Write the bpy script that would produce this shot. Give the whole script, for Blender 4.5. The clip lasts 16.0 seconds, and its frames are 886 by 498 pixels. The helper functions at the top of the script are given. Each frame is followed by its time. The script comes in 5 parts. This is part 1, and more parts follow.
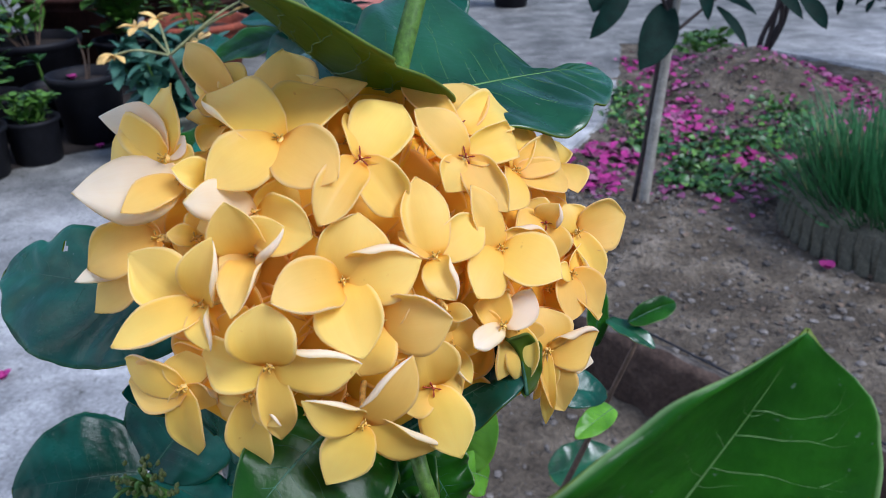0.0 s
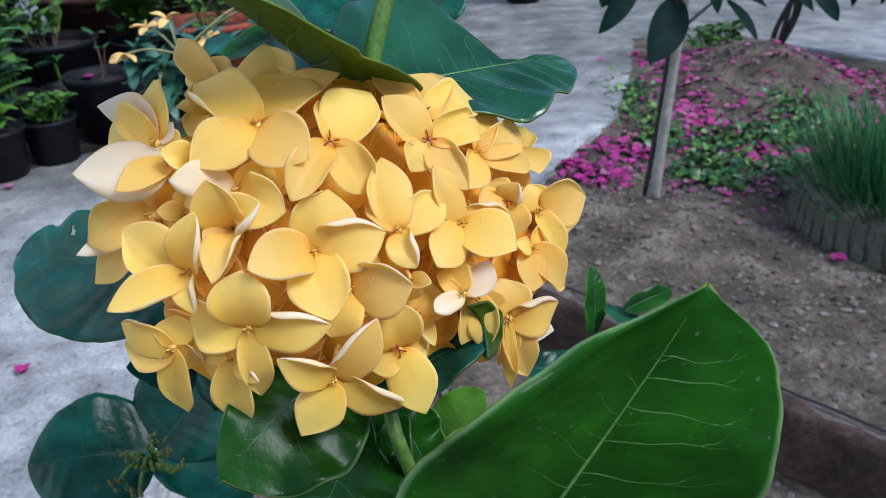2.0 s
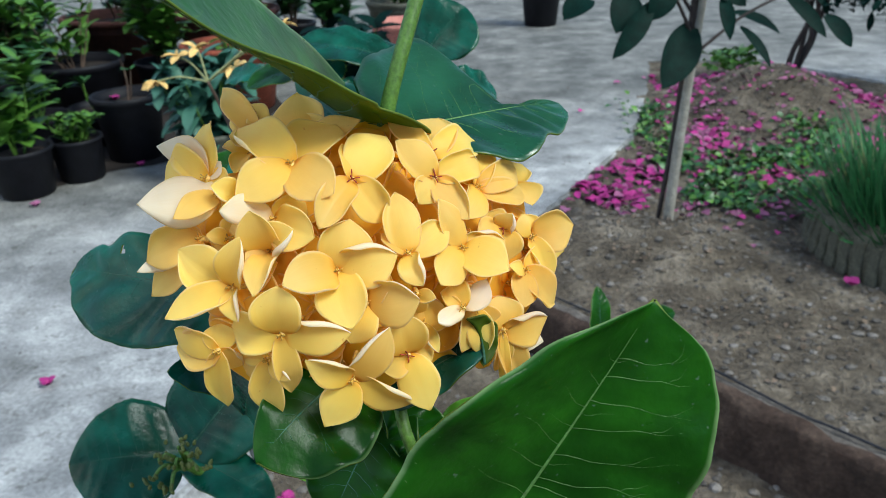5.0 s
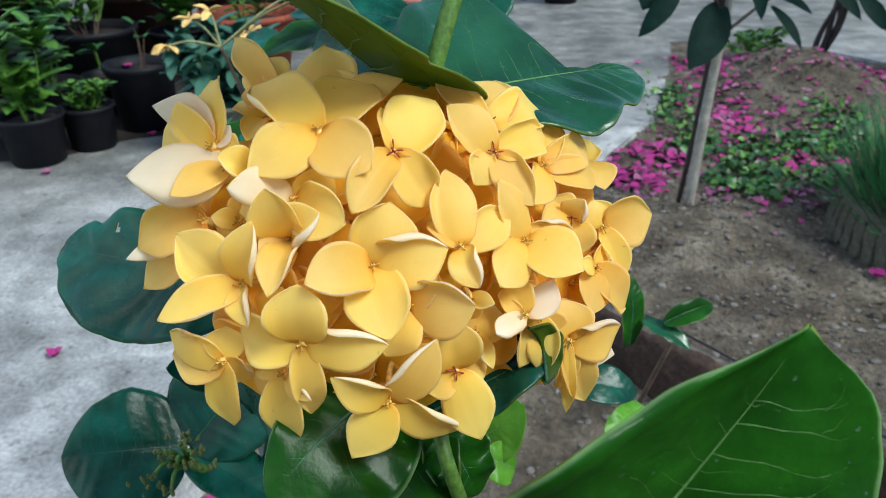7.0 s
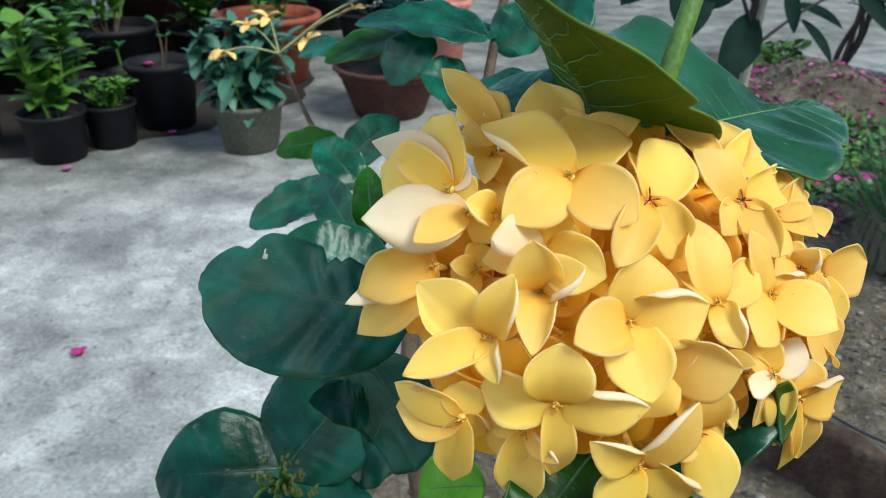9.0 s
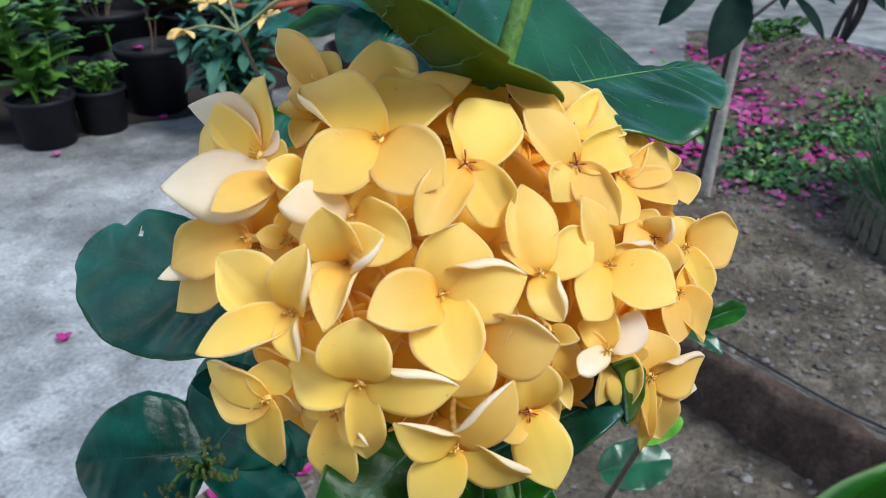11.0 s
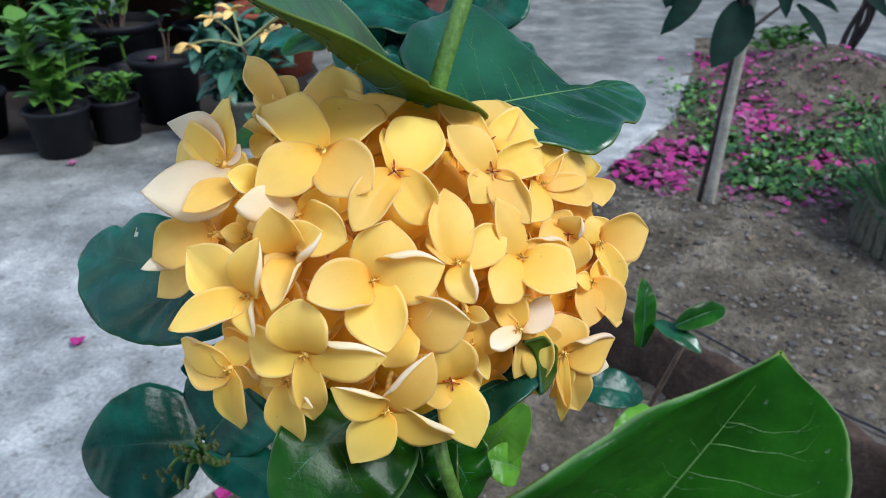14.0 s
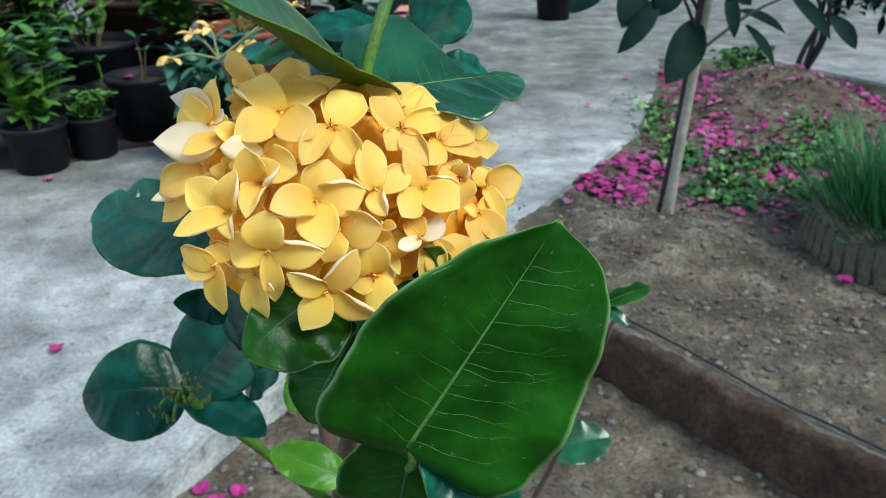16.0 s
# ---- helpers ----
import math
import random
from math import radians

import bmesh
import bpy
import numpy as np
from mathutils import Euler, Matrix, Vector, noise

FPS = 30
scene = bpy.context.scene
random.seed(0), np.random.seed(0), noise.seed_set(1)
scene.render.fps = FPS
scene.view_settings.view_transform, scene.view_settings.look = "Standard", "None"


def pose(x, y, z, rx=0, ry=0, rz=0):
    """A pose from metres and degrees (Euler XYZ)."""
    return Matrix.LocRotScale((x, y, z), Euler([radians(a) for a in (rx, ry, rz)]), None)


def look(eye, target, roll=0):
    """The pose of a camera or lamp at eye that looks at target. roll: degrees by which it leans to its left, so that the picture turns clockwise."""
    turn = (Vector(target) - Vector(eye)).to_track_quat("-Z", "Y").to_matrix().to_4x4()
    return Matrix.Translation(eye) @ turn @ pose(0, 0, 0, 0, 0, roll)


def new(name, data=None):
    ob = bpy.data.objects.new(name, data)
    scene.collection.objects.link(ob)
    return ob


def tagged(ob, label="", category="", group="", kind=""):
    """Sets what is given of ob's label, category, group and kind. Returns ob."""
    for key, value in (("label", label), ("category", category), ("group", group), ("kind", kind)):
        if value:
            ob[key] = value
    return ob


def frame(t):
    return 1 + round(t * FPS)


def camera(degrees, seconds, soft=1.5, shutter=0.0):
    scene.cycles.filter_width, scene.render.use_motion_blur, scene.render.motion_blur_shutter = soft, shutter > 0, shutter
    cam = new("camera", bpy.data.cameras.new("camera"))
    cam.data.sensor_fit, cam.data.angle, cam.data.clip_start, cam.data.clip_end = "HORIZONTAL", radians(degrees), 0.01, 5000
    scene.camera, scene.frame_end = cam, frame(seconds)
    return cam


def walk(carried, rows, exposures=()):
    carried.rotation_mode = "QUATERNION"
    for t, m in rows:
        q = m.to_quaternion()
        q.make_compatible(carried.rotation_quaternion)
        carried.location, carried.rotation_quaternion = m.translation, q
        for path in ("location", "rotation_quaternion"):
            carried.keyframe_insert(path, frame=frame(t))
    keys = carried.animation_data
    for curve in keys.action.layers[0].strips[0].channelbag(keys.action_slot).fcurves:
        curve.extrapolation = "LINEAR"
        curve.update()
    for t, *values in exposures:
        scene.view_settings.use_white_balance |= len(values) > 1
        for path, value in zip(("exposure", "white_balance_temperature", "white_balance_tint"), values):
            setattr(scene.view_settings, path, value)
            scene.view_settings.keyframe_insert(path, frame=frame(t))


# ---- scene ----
cam = camera(61.5, 16.0, soft=0.85)
PATH = [
    (0, (0.00557, 0.00435, 0.73982), (-0.06741, 1.79005, -0.15791), -0.7),
    (0.5, (0.01168, 0.01053, 0.73628), (-0.07771, 1.78242, -0.18699), -0.9),
    (1, (0.01483, 0.00751, 0.73836), (-0.09445, 1.78054, -0.18056), -1.4),
    (1.5, (0.01407, -0.00102, 0.73715), (-0.09131, 1.77104, -0.1841), -1.4),
    (2, (0.01594, -0.00885, 0.74151), (-0.09803, 1.77163, -0.16233), -1.6),
    (2.5, (0.01953, -0.0112, 0.74293), (-0.08874, 1.77515, -0.14995), -1.5),
    (3, (0.02065, -0.0211, 0.75162), (-0.12989, 1.78199, -0.10055), -2.2),
    (5.5, (0.02017, -0.03172, 0.75345), (-0.1412, 1.76713, -0.10569), -1.2),
    (6, (0.01364, -0.01404, 0.74798), (-0.15645, 1.77508, -0.12959), -0.6),
    (6.5, (0.01328, -0.0058, 0.7467), (-0.17066, 1.77929, -0.13627), -1.2),
    (7, (0.0086, -0.00159, 0.74176), (-0.17514, 1.77091, -0.16626), -0.5),
    (7.5, (-0.01027, -0.00115, 0.74209), (-0.21437, 1.77123, -0.1618), -0.3),
    (8, (-0.02521, 0.0024, 0.74451), (-0.19943, 1.77765, -0.16), 0.6),
    (8.5, (-0.03084, 0.00539, 0.74326), (-0.21446, 1.77796, -0.16464), 0.5),
    (9, (-0.03494, 0.0045, 0.74562), (-0.22928, 1.77961, -0.15506), 0.7),
    (9.5, (-0.01329, 0.00406, 0.74399), (-0.17, 1.77336, -0.17527), 0.2),
    (12, (-0.00284, 0.02221, 0.73929), (-0.22832, 1.77053, -0.20544), 0.0),
    (12.5, (-0.00141, 0.02275, 0.73932), (-0.21305, 1.77099, -0.20877), -0.2),
    (13, (0.00143, 0.01848, 0.74124), (-0.21007, 1.77104, -0.19886), 0.2),
    (13.5, (0.00576, 0.01047, 0.74211), (-0.21357, 1.76489, -0.19271), -0.2),
    (14, (0.01307, -0.00426, 0.74805), (-0.22334, 1.75473, -0.17392), -0.5),
    (14.5, (0.01574, -0.03297, 0.75658), (-0.20024, 1.74746, -0.12852), 0.0),
    (15, (0.02465, -0.04508, 0.75346), (-0.16845, 1.73557, -0.1365), 0.2),
    (15.5, (0.03316, -0.06019, 0.75913), (-0.14641, 1.73297, -0.10824), -0.0),
    (16, (0.0362, -0.06774, 0.75503), (-0.1412, 1.72214, -0.11953), 0.0),
]
EXPOSURES = [(0.0, 1.22, 5550, 14), (1.0, 1.17, 5350, 17), (2.0, 1.20, 5600, 10), (3.0, 1.26, 5950, 3), (5.5, 1.30, 5990, 0), (7.5, 1.28, 5990, 0), (8.5, 1.38, 6200, -2), (9.5, 1.36, 6250, -3), (12.0, 1.26, 5600, 10), (13.5, 1.26, 5600, 10), (14.5, 1.31, 5990, -2), (16.0, 1.37, 5990, -5)]
walk(cam, [(t, look(eye, target, roll)) for t, eye, target, roll in PATH], EXPOSURES)
cam.data.dof.use_dof, cam.data.dof.focus_distance, cam.data.dof.aperture_fstop = True, 0.165, 44.0

# ---- world, sun and exposure ----
world = bpy.data.worlds.new("world")
scene.world = world
world.use_nodes = True
wn, wl = world.node_tree.nodes, world.node_tree.links
sky = wn.new("ShaderNodeTexSky")
sky.sky_type = "NISHITA"
sky.sun_disc = False
sky.sun_elevation, sky.sun_rotation = radians(51), radians(247)
sky.air_density, sky.dust_density = 1.0, 1.2
wn["Background"].inputs["Strength"].default_value = 0.070
wl.new(sky.outputs[0], wn["Background"].inputs["Color"])
sun = new("sun", bpy.data.lights.new("sun", "SUN"))
sun.data.energy, sun.data.angle, sun.data.color = 1.75, radians(26), (1.0, 0.96, 0.9)
sun.matrix_world = look((2.7, -1.2, 3.6), (0, 0.1, 0))


# ---- materials ----
def node_material(name):
    m = bpy.data.materials.new(name)
    m.use_nodes = True
    return m, m.node_tree.nodes, m.node_tree.links, m.node_tree.nodes["Principled BSDF"]


def noise_ramp(nt, ln, scale, stops, detail=5.0, coord="Object", rough=0.6, distort=0.0):
    """A noise texture turned into a colour ramp; returns the ramp and the noise."""
    tc = nt.new("ShaderNodeTexCoord")
    tx = nt.new("ShaderNodeTexNoise")
    tx.inputs["Scale"].default_value, tx.inputs["Detail"].default_value = scale, detail
    tx.inputs["Roughness"].default_value, tx.inputs["Distortion"].default_value = rough, distort
    ln.new(tc.outputs[coord], tx.inputs["Vector"])
    rp = nt.new("ShaderNodeValToRGB")
    while len(rp.color_ramp.elements) < len(stops):
        rp.color_ramp.elements.new(0.5)
    for el, (pos, col) in zip(rp.color_ramp.elements, stops):
        el.position, el.color = pos, (*col, 1)
    ln.new(tx.outputs["Fac"], rp.inputs["Fac"])
    return rp, tx


def mix(nt, ln, a, b, fac, kind="MIX"):
    mx = nt.new("ShaderNodeMix")
    mx.data_type, mx.blend_type = "RGBA", kind
    for socket, v in ((mx.inputs[6], a), (mx.inputs[7], b), (mx.inputs[0], fac)):
        if hasattr(v, "is_linked"):
            ln.new(v, socket)
        else:
            socket.default_value = v if isinstance(v, (int, float)) else (*v, 1)
    return mx.outputs[2]


def bump(nt, ln, bsdf, height, strength, distance):
    b = nt.new("ShaderNodeBump")
    b.inputs["Strength"].default_value, b.inputs["Distance"].default_value = strength, distance
    ln.new(height, b.inputs["Height"])
    ln.new(b.outputs[0], bsdf.inputs["Normal"])


def rough_material(name, dark, mid, light, scale, fine, rough=0.9, bumpy=0.5, dist=0.004, island=0.0):
    """Matt surface: two scales of colour variation and a fine relief."""
    m, nt, ln, p = node_material(name)
    r1, _ = noise_ramp(nt, ln, scale, ((0.3, dark), (0.52, mid), (0.72, light)), 8)
    r2, t2 = noise_ramp(nt, ln, fine, ((0.3, (0.55, 0.55, 0.55)), (0.7, (1.35, 1.35, 1.35))), 8)
    c = mix(nt, ln, r1.outputs[0], r2.outputs[0], 1.0, "MULTIPLY")
    if island:
        g = nt.new("ShaderNodeNewGeometry")
        h = nt.new("ShaderNodeHueSaturation")
        mr = nt.new("ShaderNodeMapRange")
        mr.inputs["To Min"].default_value, mr.inputs["To Max"].default_value = 1 - island, 1 + island
        ln.new(g.outputs["Random Per Island"], mr.inputs["Value"])
        ln.new(mr.outputs[0], h.inputs["Value"])
        ln.new(c, h.inputs["Color"])
        c = h.outputs[0]
    ln.new(c, p.inputs["Base Color"])
    p.inputs["Roughness"].default_value = rough
    p.inputs["Specular IOR Level"].default_value = 0.3
    bump(nt, ln, p, t2.outputs["Fac"], bumpy, dist)
    return m


def concrete_material():
    """Weathered slab: broad stains, pale scuffed patches with crisp edges, dark specks and fine grit."""
    m, nt, ln, p = node_material("worn_concrete")
    r1, _ = noise_ramp(nt, ln, 4.0, ((0.40, (0.215, 0.217, 0.217)), (0.48, (0.30, 0.301, 0.30)), (0.53, (0.33, 0.33, 0.327)), (0.60, (0.415, 0.413, 0.408))), 9, rough=0.62, distort=0.3)
    r2, t2 = noise_ramp(nt, ln, 9, ((0.37, (0.74, 0.735, 0.72)), (0.45, (0.94, 0.94, 0.94)), (0.53, (1.02, 1.02, 1.02)), (0.58, (1.26, 1.26, 1.25))), 9, rough=0.66, distort=0.25)
    r3, t3 = noise_ramp(nt, ln, 130, ((0.3, (0.70, 0.70, 0.70)), (0.7, (1.25, 1.25, 1.25))), 4)
    r4, _ = noise_ramp(nt, ln, 38, ((0.60, (1, 1, 1)), (0.66, (0.66, 0.65, 0.63))), 4)
    c = mix(nt, ln, r1.outputs[0], r2.outputs[0], 1.0, "MULTIPLY")
    c = mix(nt, ln, c, r3.outputs[0], 1.0, "MULTIPLY")
    c = mix(nt, ln, c, r4.outputs[0], 1.0, "MULTIPLY")
    # darker towards the far left part of the slab, with a ragged noisy border
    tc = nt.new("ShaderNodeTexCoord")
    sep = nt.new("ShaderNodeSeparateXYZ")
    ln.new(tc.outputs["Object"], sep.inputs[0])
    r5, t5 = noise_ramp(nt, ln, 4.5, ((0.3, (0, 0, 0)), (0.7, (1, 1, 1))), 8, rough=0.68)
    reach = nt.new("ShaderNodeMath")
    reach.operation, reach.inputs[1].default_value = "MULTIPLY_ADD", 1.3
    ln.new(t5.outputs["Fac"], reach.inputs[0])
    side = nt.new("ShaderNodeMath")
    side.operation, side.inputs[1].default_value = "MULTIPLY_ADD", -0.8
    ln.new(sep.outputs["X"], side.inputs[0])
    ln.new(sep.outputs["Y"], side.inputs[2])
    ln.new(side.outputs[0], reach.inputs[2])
    far_dark = nt.new("ShaderNodeMapRange")
    far_dark.inputs["From Min"].default_value, far_dark.inputs["From Max"].default_value = 2.75, 3.45
    far_dark.inputs["To Max"].default_value = 0.7
    ln.new(reach.outputs[0], far_dark.inputs["Value"])
    c = mix(nt, ln, c, mix(nt, ln, c, (0.34, 0.335, 0.30), 1.0, "MULTIPLY"), far_dark.outputs[0])
    ln.new(c, p.inputs["Base Color"])
    p.inputs["Roughness"].default_value = 0.85
    p.inputs["Specular IOR Level"].default_value = 0.25
    add = nt.new("ShaderNodeMath")
    ln.new(t2.outputs["Fac"], add.inputs[0])
    ln.new(t3.outputs["Fac"], add.inputs[1])
    bump(nt, ln, p, add.outputs[0], 0.35, 0.004)
    return m


def leaf_material(name, dark, light, margin, rough=0.28, thin=0.18, scale=70, gloss=0.24):
    """Waxy leaf: mottled green, a paler zone beside the midrib, light passing through a little."""
    m, nt, ln, p = node_material(name)
    r1, t1 = noise_ramp(nt, ln, scale, ((0.35, dark), (0.7, light)), 4)
    uv = nt.new("ShaderNodeUVMap")
    sep = nt.new("ShaderNodeSeparateXYZ")
    ln.new(uv.outputs[0], sep.inputs[0])
    edge = nt.new("ShaderNodeMapRange")
    edge.inputs["From Min"].default_value, edge.inputs["From Max"].default_value = 0.955, 1.0
    ln.new(sep.outputs["Y"], edge.inputs["Value"])
    c = mix(nt, ln, r1.outputs[0], margin, edge.outputs[0])
    # dust and lime specks
    sp, _ = noise_ramp(nt, ln, 520, ((0.70, (0, 0, 0)), (0.76, (1, 1, 1))), 2)
    c = mix(nt, ln, c, (0.20, 0.25, 0.21), mix(nt, ln, (0, 0, 0), sp.outputs[0], 0.32))
    big, _ = noise_ramp(nt, ln, scale * 0.9, ((0.38, (0.70, 0.74, 0.70)), (0.62, (1.24, 1.20, 1.26))), 5)
    c = mix(nt, ln, c, big.outputs[0], 1.0, "MULTIPLY")
    info = nt.new("ShaderNodeObjectInfo")
    hs = nt.new("ShaderNodeHueSaturation")
    mr = nt.new("ShaderNodeMapRange")
    mr.inputs["To Min"].default_value, mr.inputs["To Max"].default_value = 0.75, 1.25
    ln.new(info.outputs["Random"], mr.inputs["Value"])
    ln.new(mr.outputs[0], hs.inputs["Value"])
    ln.new(c, hs.inputs["Color"])
    ln.new(hs.outputs[0], p.inputs["Base Color"])
    r4, t4 = noise_ramp(nt, ln, scale * 0.6, ((0.3, (rough - 0.03,) * 3), (0.7, (rough + 0.08,) * 3)), 5)
    ln.new(r4.outputs[0], p.inputs["Roughness"])
    p.inputs["Specular IOR Level"].default_value = gloss
    # shallow quilting between the veins and fine pores
    fine = nt.new("ShaderNodeTexNoise")
    fine.inputs["Scale"].default_value, fine.inputs["Detail"].default_value = 210, 6
    tc = nt.new("ShaderNodeTexCoord")
    ln.new(tc.outputs["Object"], fine.inputs["Vector"])
    bump(nt, ln, p, fine.outputs["Fac"], 0.28, 0.0014)
    tr = nt.new("ShaderNodeBsdfTranslucent")
    tr.inputs["Color"].default_value = (light[0] * 3.2 + 0.03, light[1] * 2.4 + 0.04, light[2], 1)
    ms = nt.new("ShaderNodeMixShader")
    ms.inputs[0].default_value = thin
    ln.new(p.outputs[0], ms.inputs[1])
    ln.new(tr.outputs[0], ms.inputs[2])
    ln.new(ms.outputs[0], nt["Material Output"].inputs["Surface"])
    return m


def petal_material(name, base, middle, tip, thin, glow):
    """Soft petal: deeper at the throat, paler at the tip, faint long veins and small brown flecks."""
    m, nt, ln, p = node_material(name)
    uv = nt.new("ShaderNodeUVMap")
    sep = nt.new("ShaderNodeSeparateXYZ")
    ln.new(uv.outputs[0], sep.inputs[0])
    rp = nt.new("ShaderNodeValToRGB")
    rp.color_ramp.elements.new(0.5)
    for el, (pos, col) in zip(rp.color_ramp.elements, ((0.0, base), (0.15, middle), (0.80, tip))):
        el.position, el.color = pos, (*col, 1)
    ln.new(sep.outputs["X"], rp.inputs["Fac"])
    edge = nt.new("ShaderNodeMapRange")
    edge.inputs["From Min"].default_value, edge.inputs["From Max"].default_value = 0.88, 1.0
    edge.inputs["To Max"].default_value = 0.55
    ln.new(sep.outputs["Y"], edge.inputs["Value"])
    c = mix(nt, ln, rp.outputs[0], (0.98, 0.88, 0.58), edge.outputs[0])
    big, tb = noise_ramp(nt, ln, 110, ((0.3, (0.94, 0.90, 0.84)), (0.6, (1, 1, 1)), (0.8, (1.04, 1.05, 1.08))), 3)
    c = mix(nt, ln, c, big.outputs[0], 1.0, "MULTIPLY")
    # faint veins that run along the petal
    mp = nt.new("ShaderNodeMapping")
    mp.inputs["Scale"].default_value = (2.2, 17.0, 1.0)
    ln.new(uv.outputs[0], mp.inputs["Vector"])
    vein = nt.new("ShaderNodeTexNoise")
    vein.inputs["Scale"].default_value, vein.inputs["Detail"].default_value, vein.inputs["Distortion"].default_value = 1.0, 3.0, 0.4
    ln.new(mp.outputs[0], vein.inputs["Vector"])
    vr = nt.new("ShaderNodeValToRGB")
    for el, (pos, col) in zip(vr.color_ramp.elements, ((0.36, (0.985, 0.97, 0.945)), (0.6, (1.01, 1.01, 1.02)))):
        el.position, el.color = pos, (*col, 1)
    ln.new(vein.outputs["Fac"], vr.inputs["Fac"])
    c = mix(nt, ln, c, vr.outputs[0], 1.0, "MULTIPLY")
    fl, _ = noise_ramp(nt, ln, 420, ((0.73, (0, 0, 0)), (0.80, (1, 1, 1))), 2)
    c = mix(nt, ln, c, (0.30, 0.13, 0.03), mix(nt, ln, (0, 0, 0), fl.outputs[0], 0.55))
    info = nt.new("ShaderNodeObjectInfo")
    hs = nt.new("ShaderNodeHueSaturation")
    for sock, lo, hi in (("Value", 0.95, 1.08), ("Hue", 0.484, 0.507)):
        mr = nt.new("ShaderNodeMapRange")
        mr.inputs["To Min"].default_value, mr.inputs["To Max"].default_value = lo, hi
        ln.new(info.outputs["Random"], mr.inputs["Value"])
        ln.new(mr.outputs[0], hs.inputs[sock])
    ln.new(c, hs.inputs["Color"])
    ln.new(hs.outputs[0], p.inputs["Base Color"])
    p.inputs["Roughness"].default_value = 0.48
    p.inputs["Specular IOR Level"].default_value = 0.4
    bump(nt, ln, p, tb.outputs["Fac"], 0.12, 0.0008)
    tr = nt.new("ShaderNodeBsdfTranslucent")
    ln.new(mix(nt, ln, hs.outputs[0], glow, 0.8), tr.inputs["Color"])
    ms = nt.new("ShaderNodeMixShader")
    ms.inputs[0].default_value = thin
    ln.new(p.outputs[0], ms.inputs[1])
    ln.new(tr.outputs[0], ms.inputs[2])
    ln.new(ms.outputs[0], nt["Material Output"].inputs["Surface"])
    return m


def plain_material(name, col, rough=0.6, var=0.2, scale=30, spec=0.4, island=0.0):
    a = tuple(c * (1 - var) for c in col)
    b = tuple(min(1, c * (1 + var)) for c in col)
    m = rough_material(name, a, col, b, scale, scale * 9, rough, 0.15, 0.002, island)
    m.node_tree.nodes["Principled BSDF"].inputs["Specular IOR Level"].default_value = spec
    return m


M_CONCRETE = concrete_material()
M_SOIL = rough_material("grey_brown_soil", (0.046, 0.036, 0.026), (0.134, 0.109, 0.080), (0.29, 0.245, 0.19), 9, 95, 0.95, 1.0, 0.016)
M_STONE = rough_material("pebble", (0.075, 0.066, 0.056), (0.135, 0.12, 0.105), (0.22, 0.20, 0.18), 40, 300, 0.85, 0.3, 0.001, 0.45)
M_BROWN = rough_material("dark_brown_mortar", (0.026, 0.016, 0.011), (0.052, 0.032, 0.023), (0.10, 0.068, 0.05), 14, 120, 0.85, 0.6, 0.006)
M_KERB = rough_material("kerb_concrete", (0.06, 0.051, 0.043), (0.12, 0.104, 0.09), (0.21, 0.19, 0.17), 16, 150, 0.9, 0.6, 0.005)
M_PETAL = petal_material("petal_upper", (0.96, 0.53, 0.04), (0.985, 0.745, 0.14), (0.99, 0.835, 0.255), 0.55, (1.0, 0.675, 0.07))
# deeper orange copy of petal_upper: shade inside the head is put into the colour
M_SHADED_PETAL = petal_material("shaded_inner_petal", (0.98, 0.52, 0.015), (0.99, 0.64, 0.04), (0.99, 0.72, 0.08), 0.55, (1.0, 0.62, 0.025))
M_PETAL_BACK = petal_material("petal_underside", (0.92, 0.62, 0.20), (0.95, 0.86, 0.60), (0.97, 0.93, 0.84), 0.50, (1.0, 0.88, 0.50))
M_TUBE = plain_material("corolla_tube", (0.86, 0.56, 0.16), 0.5, 0.06, 60)
M_RED = plain_material("red_stamen", (0.32, 0.045, 0.015), 0.6, 0.3, 300)
M_ANTHER = plain_material("stamen", (0.62, 0.36, 0.05), 0.6, 0.3, 300)
M_LEAF = leaf_material("ixora_leaf", (0.008, 0.048, 0.003), (0.015, 0.082, 0.004), (0.16, 0.26, 0.10), 0.30, 0.14, gloss=0.18)
M_OLD = leaf_material("old_ixora_leaf", (0.003, 0.044, 0.025), (0.010, 0.098, 0.060), (0.03, 0.10, 0.05), 0.26, 0.08, 70, 0.28)
M_SHINY = leaf_material("shiny_ixora_leaf", (0.004, 0.042, 0.013), (0.012, 0.078, 0.028), (0.05, 0.11, 0.05), 0.26, 0.10, 45, 0.65)
M_YOUNG = leaf_material("young_leaf", (0.09, 0.26, 0.02), (0.15, 0.36, 0.03), (0.2, 0.38, 0.06), 0.3, 0.3)
M_UNDER = leaf_material("leaf_underside", (0.066, 0.120, 0.008), (0.100, 0.165, 0.010), (0.14, 0.20, 0.035), 0.5, 0.42)
M_VEIN = plain_material("leaf_vein", (0.10, 0.21, 0.05), 0.5, 0.2, 120)
M_VEIN_DIM = plain_material("dim_leaf_vein", (0.030, 0.10, 0.055), 0.5, 0.2, 120)
M_STEM = plain_material("green_stem", (0.10, 0.20, 0.03), 0.45, 0.25, 90)
M_WOOD = plain_material("brown_twig", (0.10, 0.065, 0.045), 0.85, 0.35, 60)
M_BUD = plain_material("flower_bud", (0.13, 0.15, 0.035), 0.55, 0.3, 300)
M_WILT = plain_material("wilted_petal", (0.76, 0.50, 0.17), 0.6, 0.3, 120)
M_BLACK = plain_material("black_nursery_plastic", (0.008, 0.008, 0.011), 0.55, 0.35, 25, 0.2)
M_OLIVE = plain_material("weathered_plastic", (0.10, 0.10, 0.075), 0.7, 0.3, 14)
